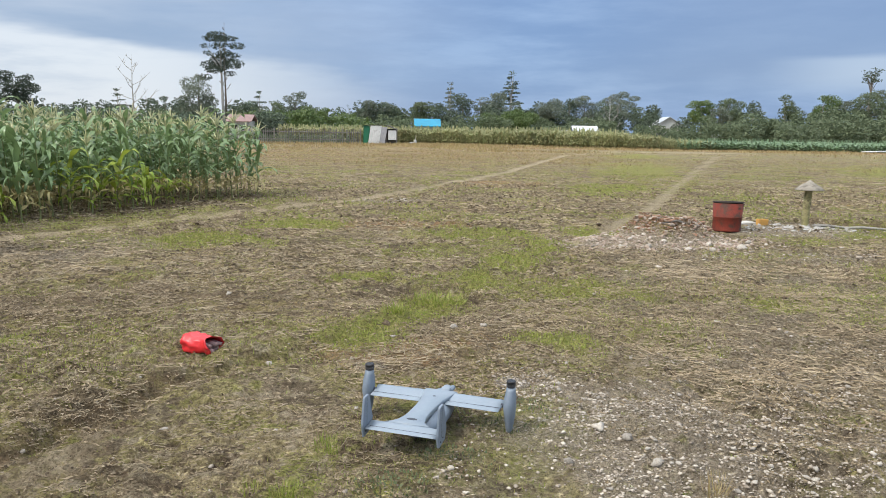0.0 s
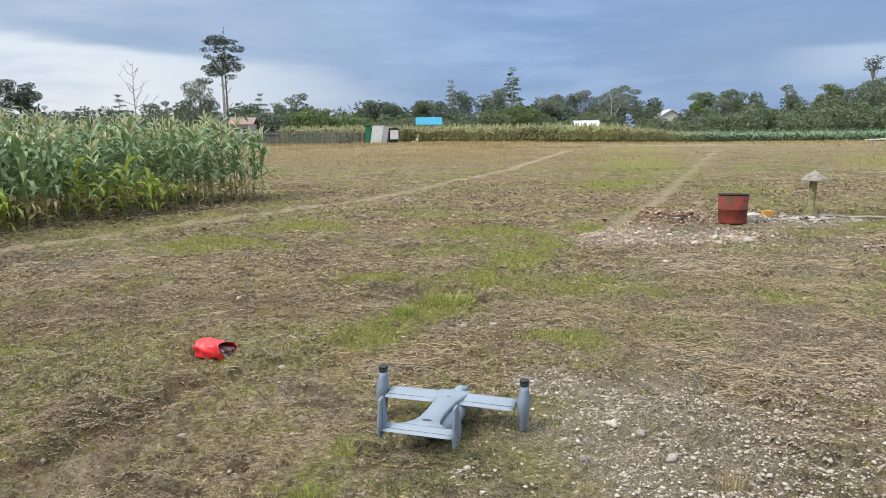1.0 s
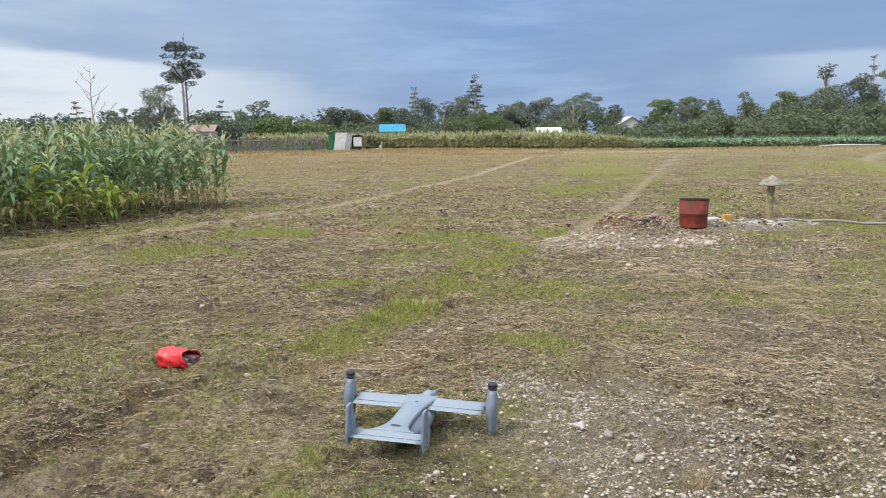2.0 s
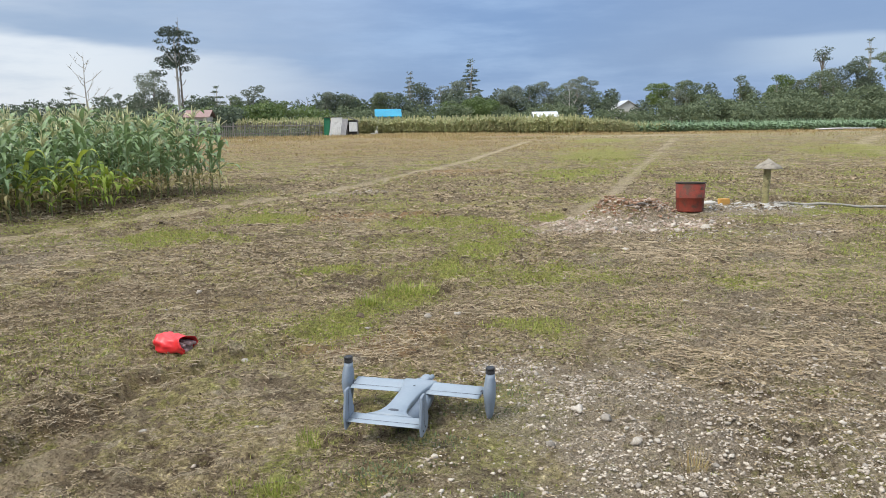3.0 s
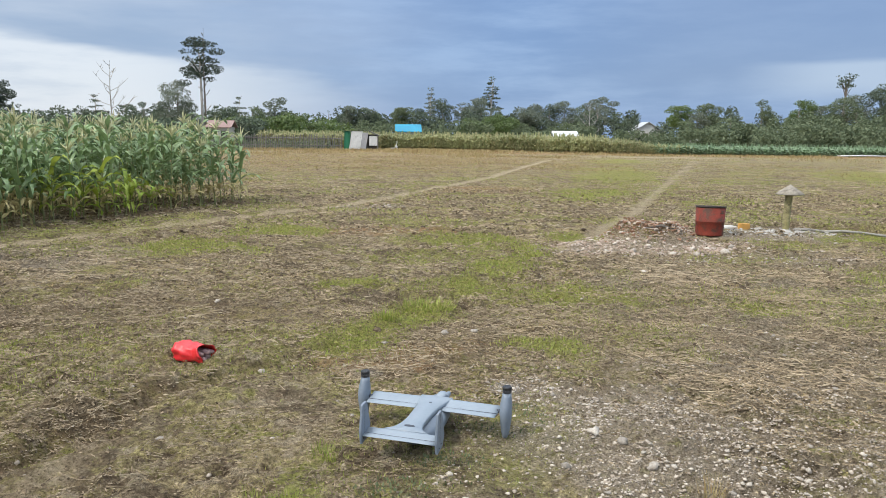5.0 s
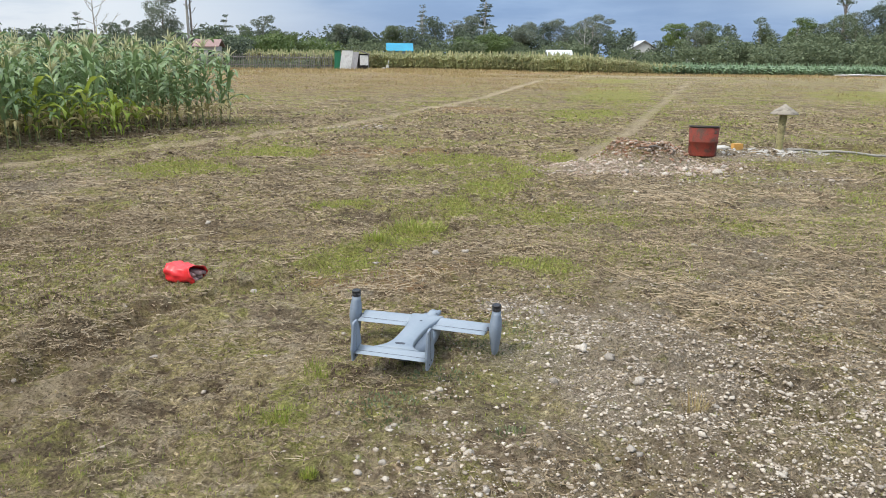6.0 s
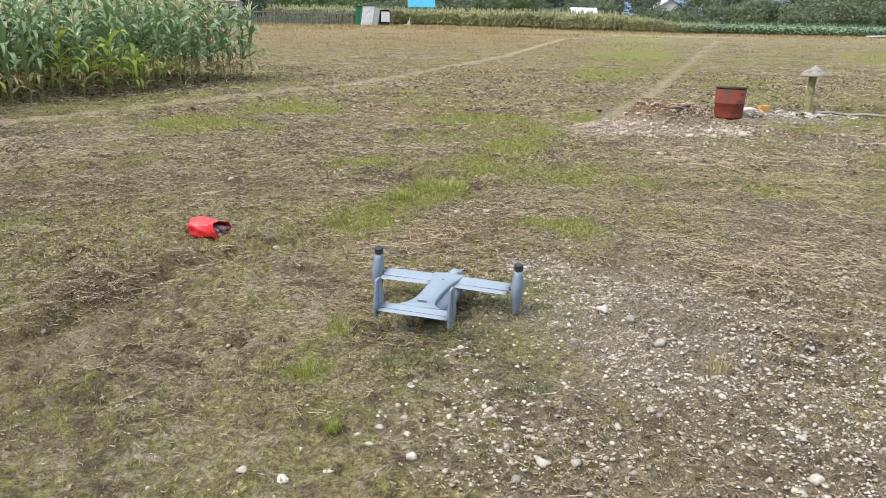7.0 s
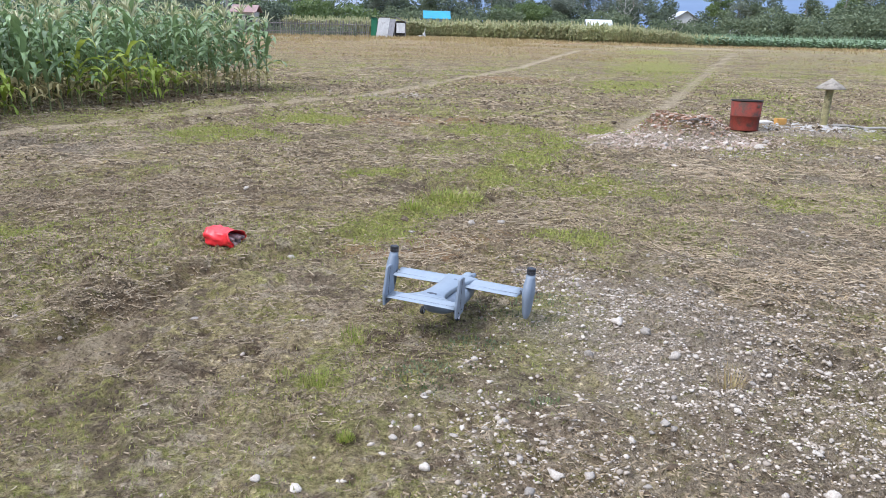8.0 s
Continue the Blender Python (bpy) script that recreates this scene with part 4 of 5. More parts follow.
CORN = [corn_template(s, h) for s, h in ((1, 2.05), (2, 2.18), (3, 1.95), (4, 2.1), (5, 1.8))]
YOUNG = [corn_template(s, h, True) for s, h in ((8, 1.25), (9, 1.0))]
front = Vector((-7.75, 13.2, 0)), Vector((-4.89, 20.35, 0))
run = (front[1] - front[0]).normalized()
into = Vector((-run.y, run.x, 0))
rc = random.Random(5)
back_places = []
for row in range(14):
    s = -7.5 if row < 4 else -16.0
    while s < 7.55:
        s += rc.uniform(0.26, 0.46) if row < 6 else rc.uniform(0.26, 0.4)
        p = front[0] + run * (s + rc.uniform(-0.06, 0.06) - 0.035 * row * row * 0.12) + into * (row * 0.66 + rc.uniform(-0.12, 0.12) + (0.08 if row == 0 else 0))
        if row < 4 and s > -4.2:
            turn_, size = rc.uniform(0, 360), rc.uniform(0.78, 1.06)
            item = rc.choice(CORN)
            label = "tall green corn plant with a pale tassel"
            if row == 0 and rc.random() < (0.42 if s < 4.5 else 0.14):
                item, label = rc.choice(YOUNG), "short yellowish corn plant without a tassel"
            plant_corn(item, pose(p.x, p.y, gz(p.x, p.y), rc.uniform(-5, 5), rc.uniform(-5, 5), turn_) @ Matrix.Diagonal((size, size, size, 1)), label)
        else:
            back_places.append((p.x, p.y, gz(p.x, p.y)))
back_places = np.array(back_places)
by_mat = {}
pick = rng.integers(0, len(CORN), len(back_places))
for k, items in enumerate(CORN):
    sel = back_places[pick == k]
    yaw, size = rng.uniform(0, 6.28, len(sel)), rng.uniform(0.86, 1.06, len(sel))
    for mname, (v, f) in template_arrays(items).items():
        by_mat.setdefault(mname, []).append(scatter(v, np.array(f), sel, yaw, size))
stuff_names = {"corn_leaf": "corn_leaves", "corn_leaf_low": "corn_lower_leaves", "corn_stalk": "corn_stalks", "corn_tassel": "corn_tassels"}
corn_field = tagged(new("corn_field"), "dense stand of tall green corn behind the edge", "corn field", kind="stuff")
for mname, items in by_mat.items():
    v, f = joined(items)
    ob = obj_from(stuff_names[mname], v, f, bpy.data.materials[mname], True, corn_field)
    ob["kind"] = "stuff"


# ---- far crops, fence and sheds ----
def crop_template(height, leaves, width, seed):
    r = random.Random(seed)
    vs, fs = [], []
    for i in range(leaves):
        t, z0 = r.uniform(0, 6.28), r.uniform(0.05, 0.7) * height
        ln = r.uniform(0.3, 0.6) * height * 0.6
        w = width * r.uniform(0.6, 1.2)
        c, s = math.cos(t), math.sin(t)
        k = len(vs)
        for u, zz, ww in ((0, 0, 0.6), (0.5, 0.35, 1.0), (1, 0.2, 0.15)):
            x, y = c * ln * u, s * ln * u
            vs += [(x - s * w * ww / 2, y + c * w * ww / 2, z0 + zz * height * 0.5), (x + s * w * ww / 2, y - c * w * ww / 2, z0 + zz * height * 0.5)]
        fs += [(k, k + 1, k + 3, k + 2), (k + 2, k + 3, k + 5, k + 4)]
    k = len(vs)
    vs += [(-0.03, 0, 0), (0.03, 0, 0), (0.03, 0, height), (-0.03, 0, height)]
    fs += [(k, k + 1, k + 2, k + 3)]
    return np.array(vs), np.array(fs)


def crop_belt(name, label, material, x0, x1, y_of, rows, gap, height, template, spread=0.9, low_end=np.ones_like):
    pts = []
    for row in range(rows):
        xs = np.arange(x0, x1, gap) + rng.uniform(-gap / 2, gap / 2, len(np.arange(x0, x1, gap)))
        ys = np.array([y_of(x) for x in xs]) + row * spread + rng.uniform(-0.3, 0.3, len(xs))
        pts.append(np.stack([xs, ys, ground_z(xs, ys)], -1))
    pts = np.concatenate(pts)
    v, f = scatter(*template, pts, rng.uniform(0, 6.28, len(pts)), rng.uniform(0.75, 1.15, len(pts)) * height * low_end(pts[:, 0]))
    tagged(obj_from(name, v, f, material), label, "crop", kind="stuff")


crop_belt("far_corn", "belt of ripening corn across the far end of the field", M_FIELD, -24, 30, lambda x: 106 if x < 0 else 106 - min(x, 22) * 0.62, 11, 0.36, 2.15, crop_template(1.0, 22, 0.07, 3), 0.7, lambda x: 1 - 0.5 * smooth01(x, 16, 30))
crop_belt("far_vegetables", "belt of grey-green leafy crop at the far end of the field", M_CROP, 25.5, 75, lambda x: 92.5, 9, 0.4, 1.25, crop_template(1.0, 12, 0.32, 4))
crop_belt("verge", "strip of rough green growth along the far fence", LEAVES["mid"], -45, -12.5, lambda x: 95, 5, 0.5, 1.1, crop_template(1.0, 12, 0.12, 5))

fence = tagged(new("fence"), "weathered grey wooden picket fence at the far edge", "fence")
post_me = bpy.data.meshes.new("picket")
bm = bmesh.new()
box(bm, -0.035, 0.035, -0.025, 0.025, -0.1, 1.75)
bm.to_mesh(post_me)
bm.free()
post_me.materials.append(M_FENCE)
rf = random.Random(3)
for k in range(120):
    x = -36 + k * 0.205
    ob = new("picket", post_me)
    ob.parent = fence
    y = 90.5 + (x + 24) * 0.4
    ob.matrix_basis = pose(x, y, gz(x, y), rf.uniform(-2, 2), rf.uniform(-3, 3), 21) @ Matrix.Diagonal((1, 1, rf.uniform(0.9, 1.08), 1))
for z in (0.5, 1.35):
    bm = bmesh.new()
    tube(bm, [(-36, 90.5 - 12 * 0.4 + 0.06, z), (-24, 90.56, z + 0.05), (-11.4, 90.5 + 12.6 * 0.4 + 0.06, z)], [0.05, 0.05, 0.05], 4)
    part("rail", bm, M_FENCE, fence)


def sheet(name, x0, x1, y, z0, z1, material, parent, lean=0.0, ribs=8, label=""):
    """A corrugated sheet with its upper edge shifted sideways by lean."""
    bm = bmesh.new()
    rows_ = []
    for off in (0, 0.03):
        for z in (z0, z1):
            rows_.append([(x0 + (x1 - x0) * i / (ribs * 2) + (lean if z == z1 else 0), y + off + (0.02 if i % 2 else 0), z) for i in range(ribs * 2 + 1)])
    loft(bm, [rows_[0], rows_[1], rows_[3], rows_[2], rows_[0]], False, False)
    return part(name, bm, material, parent, label)


shed = tagged(new("shed"), "makeshift shed of green, white and grey sheets", "shed")
sheet("green_panel", 0.0, 0.75, 0.0, 0.0, 2.25, M_GREENPANEL, shed, 0.05, 5, "dark green sheet")
sheet("white_panel", 0.6, 1.95, -0.12, 0.0, 2.25, M_WHITEPANEL, shed, 0.35, 6, "leaning white sheet")
sheet("grey_panel", 1.7, 2.6, -0.1, 0.0, 2.1, M_GREYPANEL, shed, 0.4, 5, "leaning grey sheet")
sheet("white_panel", 3.05, 4.1, 0.0, 0.55, 1.7, M_WHITEPANEL, shed, 0.0, 5, "white sheet beside the opening")
# solid dark block whose colour stands for shade in the shed's opening
bm = bmesh.new()
box(bm, 0.05, 4.0, 0.35, 2.4, 0.0, 1.9)
part("back_wall", bm, M_DARKIN, shed, "dark boarded interior")
bm = bmesh.new()
loft(bm, [[(-0.05, y, 2.31), (2.9, y, 2.35), (4.15, y, 1.78), (4.15, y, 1.74), (2.9, y, 2.31), (-0.05, y, 2.27)] for y in (-0.16, 2.6)])
part("roof", bm, M_DARKIN, shed, "sagging dark sheet roof")
for x in (2.75, 4.05):
    bm = bmesh.new()
    box(bm, x, x + 0.08, -0.02, 0.06, 0, 2.0)
    part("post", bm, M_FENCE, shed)
shed.matrix_basis = pose(-11.5, 97.2, 0, 0, 0, 0)


def gable_house(x, y, w, depth, wall_h, roof_h, roof_mat, label, turn=0, over=0.4, gable_front=False, windows=2, category="house"):
    h = tagged(new("house"), label, category)
    bm = bmesh.new()
    box(bm, -w / 2, w / 2, 0, depth, -0.2, wall_h)
    part("wall", bm, M_WALL, h)
    bm = bmesh.new()
    a, b = (w / 2 + over, depth + over)
    if gable_front:
        sec = [(-a, wall_h - 0.05), (0, wall_h + roof_h), (a, wall_h - 0.05), (a, wall_h - 0.13), (0, wall_h + roof_h - 0.12), (-a, wall_h - 0.13)]
        loft(bm, [[(u, yy, z) for u, z in sec] for yy in (-over, b)])
    else:
        sec = [(-over, wall_h - 0.05), (depth / 2, wall_h + roof_h), (b, wall_h - 0.05), (b, wall_h - 0.13), (depth / 2, wall_h + roof_h - 0.12), (-over, wall_h - 0.13)]
        loft(bm, [[(xx, u, z) for u, z in sec] for xx in (-a, a)])
    part("roof", bm, roof_mat, h)
    if gable_front:
        bm = bmesh.new()
        loft(bm, [[(-w / 2, yy, wall_h - 0.04), (w / 2, yy, wall_h - 0.04), (0, yy, wall_h + roof_h - 0.14)] for yy in (0.02, 0.2)])
        part("gable", bm, M_WHITEPANEL, h, "white boarded gable")
    for k in range(windows):
        xx = -w / 2 + w * (k + 0.5) / windows
        bm = bmesh.new()
        box(bm, xx - 0.45, xx + 0.45, -0.03, 0.05, wall_h * 0.4, wall_h * 0.8)
        part("window", bm, M_GLASSDARK, h, "dark window")
    h.matrix_basis = pose(x, y, 0, 0, 0, turn)


gable_house(-4.3, 114, 3.2, 3, 2.45, 1.0, M_BLUE, "small hut under a bright blue tarpaulin roof", 4, 0.3, windows=1, category="hut")
gable_house(13.8, 113, 4.0, 2.5, 1.8, 0.3, M_ZINC, "low shed with a pale zinc roof", -3, 0.2, category="shed")
gable_house(18.4, 115, 3.3, 3, 2.05, 0.75, M_ZINC, "low shed with a bright zinc roof", 0, 0.2, category="shed")
gable_house(46.0, 175, 7.0, 6, 3.2, 2.4, M_ZINC, "white house with a zinc gable roof among trees", 0, 0.5, True)
gable_house(38.1, 117, 1.4, 1.5, 1.6, 0.3, M_ZINC, "tiny white-roofed hut among bushes", 0, 0.1, windows=1, category="hut")
gable_house(-30.2, 110, 2.8, 3, 2.7, 0.9, M_REDROOF, "house with a faded red roof behind trees", 0, 0.4)
bm = bmesh.new()
tube(bm, [(46, 91.3, 0.12), (48.5, 91.1, 0.2), (53, 91.0, 0.14)], [0.08, 0.08, 0.08], 8)
tagged(part("pipe", bm, M_WHITE, None, "", True), "white pipe lying along the far crop", "pipe")
bm = bmesh.new()
box(bm, -0.5, 0.5, -0.3, 0.3, 0, 0.22, 0.05)
box(bm, 0.1, 0.45, -0.2, 0.2, 0.2, 0.55, 0.08)
heap = tagged(part("debris", bm, M_WHITEPANEL), "small heap of white debris near the shed", "debris")
heap.matrix_basis = pose(-5.85, 105.2, gz(-5.85, 105.2), 0, 0, 10)
bm = bmesh.new()
tube(bm, [(-5.55, 105.1, 0), (-5.45, 105.1, 1.1)], [0.05, 0.04], 5)
tagged(part("stake", bm, M_WHITEPANEL), "pale stake standing beside debris", "stake")


# ---- trees ----
def leaf_cloud(clumps, per_m3, leaf, seed, squash=0.7):
    """Leaf sprays through a list of clumps (centre, radii): crossed small blades with gaps between the clumps."""
    r = np.random.default_rng(seed)
    vs, fs, k = [], [], 0
    for (cx, cy, cz), (rx, ry, rz) in clumps:
        n = max(14, int(per_m3 * rx * ry * rz * 4.19))
        d = r.normal(size=(n, 3))
        d /= np.linalg.norm(d, axis=1)[:, None]
        rad = r.uniform(0.35, 1.06, n) ** 0.6
        p = d * rad[:, None] * np.array([rx, ry, rz]) + np.array([cx, cy, cz])
        u = r.normal(size=(n, 3))
        u[:, 2] *= squash
        u /= np.linalg.norm(u, axis=1)[:, None]
        w = np.cross(u, r.normal(size=(n, 3)))
        w /= np.linalg.norm(w, axis=1)[:, None]
        s = leaf * r.uniform(0.5, 1.3, n)[:, None]
        quad = np.stack([p - u * s, p - w * s * 0.42 + u * s * 0.1, p + u * s, p + w * s * 0.42 - u * s * 0.1], 1)
        vs.append(quad.reshape(-1, 3))
        fs.append((np.arange(n * 4) + k).reshape(-1, 4))
        k += n * 4
    return np.concatenate(vs), np.concatenate(fs)


def build_tree(x, y, height, width, kind, tone, label, seed, base=None):
    """kinds: round, umbrella, layered, spire, bush, column."""
    r = random.Random(seed)
    tree = tagged(new("tree"), label, "tree")
    lean = r.uniform(-0.04, 0.04) * height
    clumps = []
    trunk_r = 0.018 * height + 0.03
    low = {"round": 0.28, "umbrella": 0.5, "layered": 0.42, "spire": 0.3, "bush": 0.05, "column": 0.15}[kind] if base is None else base
    w2 = width / 2
    if kind in ("round", "bush", "column"):
        n = {"round": 16, "bush": 14, "column": 7}[kind]
        for i in range(n):
            u = (i + r.random()) / n
            z = height * (low + (1 - low) * (0.1 + 0.82 * u))
            prof = math.sin(math.pi * (0.18 + 0.72 * u)) ** 0.7
            t = r.uniform(0, 6.28)
            d = w2 * prof * r.uniform(0.3, 0.85)
            s = w2 * r.uniform(0.26, 0.5) * (0.65 + 0.35 * prof)
            clumps.append(((lean + math.cos(t) * d, math.sin(t) * d, z), (s, s, s * r.uniform(0.55, 0.85))))
        clumps.append(((lean, 0, height * 0.94), (w2 * 0.3, w2 * 0.3, height * 0.06)))
    elif kind in ("umbrella", "layered"):
        n = 17 if kind == "umbrella" else 20
        for i in range(n):
            u = (i + 0.5) / n
            z = height * (low + (0.97 - low) * u)
            prof = 1.0 - abs(u - 0.62) * 1.0 if kind == "layered" else 0.6 + 0.4 * u
            t = i * 2.4 + r.uniform(-0.5, 0.5)
            d = w2 * prof * r.uniform(0.3, 0.95)
            s = w2 * r.uniform(0.2, 0.42)
            clumps.append(((lean + math.cos(t) * d, math.sin(t) * d * 0.8, z + r.uniform(-0.02, 0.02) * height), (s, s, s * r.uniform(0.3, 0.62))))
    else:
        for i in range(7):
            u = i / 6
            z = height * (low + (1 - low) * u)
            ww = w2 * (1.15 - u * 0.8)
            for k in range(5):
                t = r.uniform(0, 6.28)
                clumps.append(((lean * u + math.cos(t) * ww * 0.6, math.sin(t) * ww * 0.6, z + r.uniform(-0.025, 0.025) * height), (ww * 0.55, ww * 0.5, height * 0.016)))
    if kind == "layered":
        trunk_r *= 0.8
        clumps.append(((-w2 * 0.75, 0, height * 0.56), (w2 * 0.3, w2 * 0.3, height * 0.035)))
    bm = bmesh.new()
    top = height * (0.9 if kind != "bush" else 0.5)
    line = [(0, 0, -0.2), (lean * 0.2 + r.uniform(-0.1, 0.1), 0, top * 0.35), (lean * 0.6, 0, top * 0.7), (lean, 0, top)]
    tube(bm, line, [trunk_r * 1.15, trunk_r * 0.85, trunk_r * 0.55, trunk_r * 0.15], 7)
    bark = M_PALEBARK if kind in ("layered", "spire") else M_BARK
    part("trunk", bm, bark, tree, "", True)
    for c, s in clumps[:: 2 if len(clumps) < 20 else 3]:
        z0 = min(c[2] * 0.8, top * 0.92)
        f = z0 / top
        bm = bmesh.new()
        tube(bm, [(lean * f, 0, z0), ((lean * f + c[0]) / 2, c[1] / 2, (z0 + c[2]) / 2 + 0.1), (c[0], c[1], c[2])], [trunk_r * 0.35, trunk_r * 0.22, trunk_r * 0.08], 5)
        part("limb", bm, bark, tree)
    leaf = 0.14 + 0.003 * height
    dens = {"round": 5, "bush": 7, "column": 9, "umbrella": 9, "layered": 9, "spire": 12}[kind]
    v, f = leaf_cloud(clumps, dens * (6.0 / max(height, 6.0)) * 15.0, leaf, seed)
    obj_from("crown", v, f, LEAVES[tone], False, tree)
    tree.matrix_basis = pose(x, y, 0, 0, 0, 0)


def build_bare_tree(x, y, height, width, label, seed, material, depth=3):
    r = random.Random(seed)
    tree = tagged(new("tree"), label, "tree")
    bm = bmesh.new()
    tube(bm, [(0, 0, -0.2), (0.1, 0, height * 0.3), (-0.05, 0, height * 0.65), (0.1, 0, height)], [0.012 * height, 0.009 * height, 0.006 * height, 0.0015 * height], 6)
    part("trunk", bm, material, tree, "", True)
    for i in range(16):
        z = height * (0.28 + 0.66 * i / 15)
        t = i * 2.4 + r.uniform(-0.4, 0.4)
        ln = width / 2 * r.uniform(0.55, 1.1) * (1.15 - i / 20)
        rise = ln * r.uniform(0.5, 1.2)
        c, s = math.cos(t), math.sin(t)
        bm = bmesh.new()
        tip = (c * ln, s * ln * 0.8, z + rise)
        midp = (c * ln * 0.5, s * ln * 0.4, z + rise * 0.35)
        tube(bm, [(0, 0, z), midp, tip], [0.004 * height, 0.003 * height, 0.0013 * height], 5)
        for k in range(3):
            q = Vector(midp).lerp(Vector(tip), r.uniform(0.1, 0.8))
            tube(bm, [q, q + Vector((r.uniform(-1, 1), r.uniform(-1, 1), r.uniform(0.4, 1.2))) * ln * 0.3], [0.003 * height, 0.001 * height], 4)
        part("limb", bm, material, tree)
    tree.matrix_basis = pose(x, y, 0, 0, 0, 0)


FAR = 1.35
SHAPES = {"round": "broad round-crowned tree", "umbrella": "flat-topped tree with open limbs", "layered": "tall slender tree with layered clumps of leaves", "spire": "slim conifer-like tree with tiered branches", "bush": "dense spreading bush", "column": "narrow upright tree"}
TONES = {"deep": "very dark green", "dark": "dark green", "mid": "green", "grey": "greyish green", "fresh": "light green"}
for k, (x, y, top, w, kind, tone) in enumerate((
        (-55.3, 100, 8.3, 6.4, "umbrella", "deep"), (-61, 100, 7.2, 6.5, "round", "dark"), (-52, 100, 5.2, 1.5, "column", "dark"), (-47.2, 110, 6.7, 3.0, "spire", "dark"), (-49.5, 110, 5.0, 3.4, "umbrella", "dark"),
        (-43.5, 118, 6.2, 3.8, "umbrella", "dark"), (-34.2, 105, 8.6, 6.2, "round", "grey"), (-35.5, 105, 5.8, 3.4, "round", "dark"), (-30.8, 105, 14.3, 6.6, "layered", "deep"), (-31, 125, 7.3, 3.4, "spire", "dark"),
        (-28.5, 122, 6.0, 4.5, "round", "mid"), (-26.7, 130, 7.6, 4.6, "umbrella", "grey"), (-23.4, 124, 5.2, 5.0, "round", "mid"), (-20.2, 124, 4.9, 4.0, "round", "fresh"), (-17.1, 125, 5.6, 1.4, "column", "dark"), (-13.4, 130, 6.2, 5.8, "umbrella", "grey"),
        (-15.3, 132, 5.4, 4.2, "round", "dark"), (-10, 132, 5.2, 4.4, "round", "mid"), (-6, 130, 6.4, 5.6, "umbrella", "mid"), (-3.4, 134, 6.4, 4.6, "round", "dark"), (-1.4, 135, 9.6, 2.8, "spire", "grey"), (0.9, 140, 8.4, 6.4, "round", "dark"),
        (3.9, 140, 7.9, 4.0, "umbrella", "grey"), (7.7, 140, 8.5, 7.6, "round", "grey"), (9.6, 150, 12.6, 4.0, "spire", "dark"), (4.9, 118, 4.1, 5.6, "bush", "fresh"), (9.2, 117, 4.6, 6.6, "bush", "fresh"), (12.6, 121, 3.9, 5.0, "bush", "mid"),
        (15, 130, 6.8, 6.8, "round", "grey"), (18.4, 133, 7.4, 4.4, "round", "dark"), (21.2, 135, 8.0, 6.6, "round", "grey"), (24.3, 136, 7.3, 5.0, "round", "mid"), (28.3, 140, 8.8, 6.4, "umbrella", "grey"), (26.6, 134, 7.6, 5.0, "round", "grey"),
        (31.2, 138, 6.4, 4.4, "round", "mid"), (34.6, 142, 6.4, 3.6, "round", "dark"), (36.2, 120, 6.8, 5.6, "umbrella", "fresh"), (38.4, 118, 5.8, 4.0, "umbrella", "grey"), (40.4, 120, 7.1, 5.4, "umbrella", "mid"), (42.2, 115, 6.0, 3.2, "round", "dark"),
        (44.4, 110, 7.4, 4.2, "column", "mid"), (45.6, 109, 5.8, 4.2, "bush", "mid"), (47.3, 105, 7.1, 5.0, "round", "fresh"), (50, 105, 6.4, 4.4, "column", "grey"), (60.9, 120, 12.3, 3.6, "umbrella", "dark"), (53, 105, 7.6, 5.6, "round", "mid"), (55.6, 106, 7.9, 5.2, "round", "grey"),
        (58.1, 105, 9.4, 6.2, "round", "dark"), (61.5, 101, 9.9, 6.4, "umbrella", "mid"), (66, 101, 10.4, 7.0, "round", "dark"), (71, 101, 9.6, 7.0, "round", "mid"), (63.5, 112, 12.0, 3.4, "spire", "grey"))):
    X, Y = x * FAR, y * FAR
    build_tree(X, Y, (top - 1.7) * FAR + 1.7, w * FAR, kind, tone, f"{TONES[tone]} {SHAPES[kind]} in far woods" if kind != "layered" else "tall slender dark tree with layered clumps of leaves", 100 + k, {12.3: 0.8, 14.3: 0.6, 8.4: 0.12, 12.6: 0.55, 9.6: 0.5}.get(top))
build_bare_tree(-40.8 * FAR, 100 * FAR, 8.9 * FAR + 1.6, 5.4 * FAR, "leafless pale grey tree rising over the corn", 5, M_PALEBARK)
build_bare_tree(22.3 * FAR, 118 * FAR, 5.2 * FAR + 1.6, 4.4 * FAR, "leafless pale branching tree in the far wood", 9, M_PALEBARK)
build_bare_tree(-30.6 * FAR, 105 * FAR, 13.4 * FAR + 1.8, 1.6 * FAR, "thin bare leader above a tall tree", 12, M_BARK)


def woods(name, label, x0, x1, y0, y1, z_of, tone, count, seed, per_m3=16, leaf=0.27):
    r = np.random.default_rng(seed)
    clumps = []
    for _ in range(count):
        x, y = r.uniform(x0, x1), r.uniform(y0, y1)
        h = z_of(x) * r.uniform(0.55, 1.08)
        for k in range(3):
            s = r.uniform(0.7, 1.5)
            clumps.append(((x + r.uniform(-1, 1), y + r.uniform(-1, 1), h * (0.25 + 0.3 * k)), (s * 1.3, s * 1.3, h * 0.2)))
    v, f = leaf_cloud(clumps, per_m3, leaf, seed)
    tagged(obj_from(name, v, f, LEAVES[tone]), label, "wood", kind="stuff")


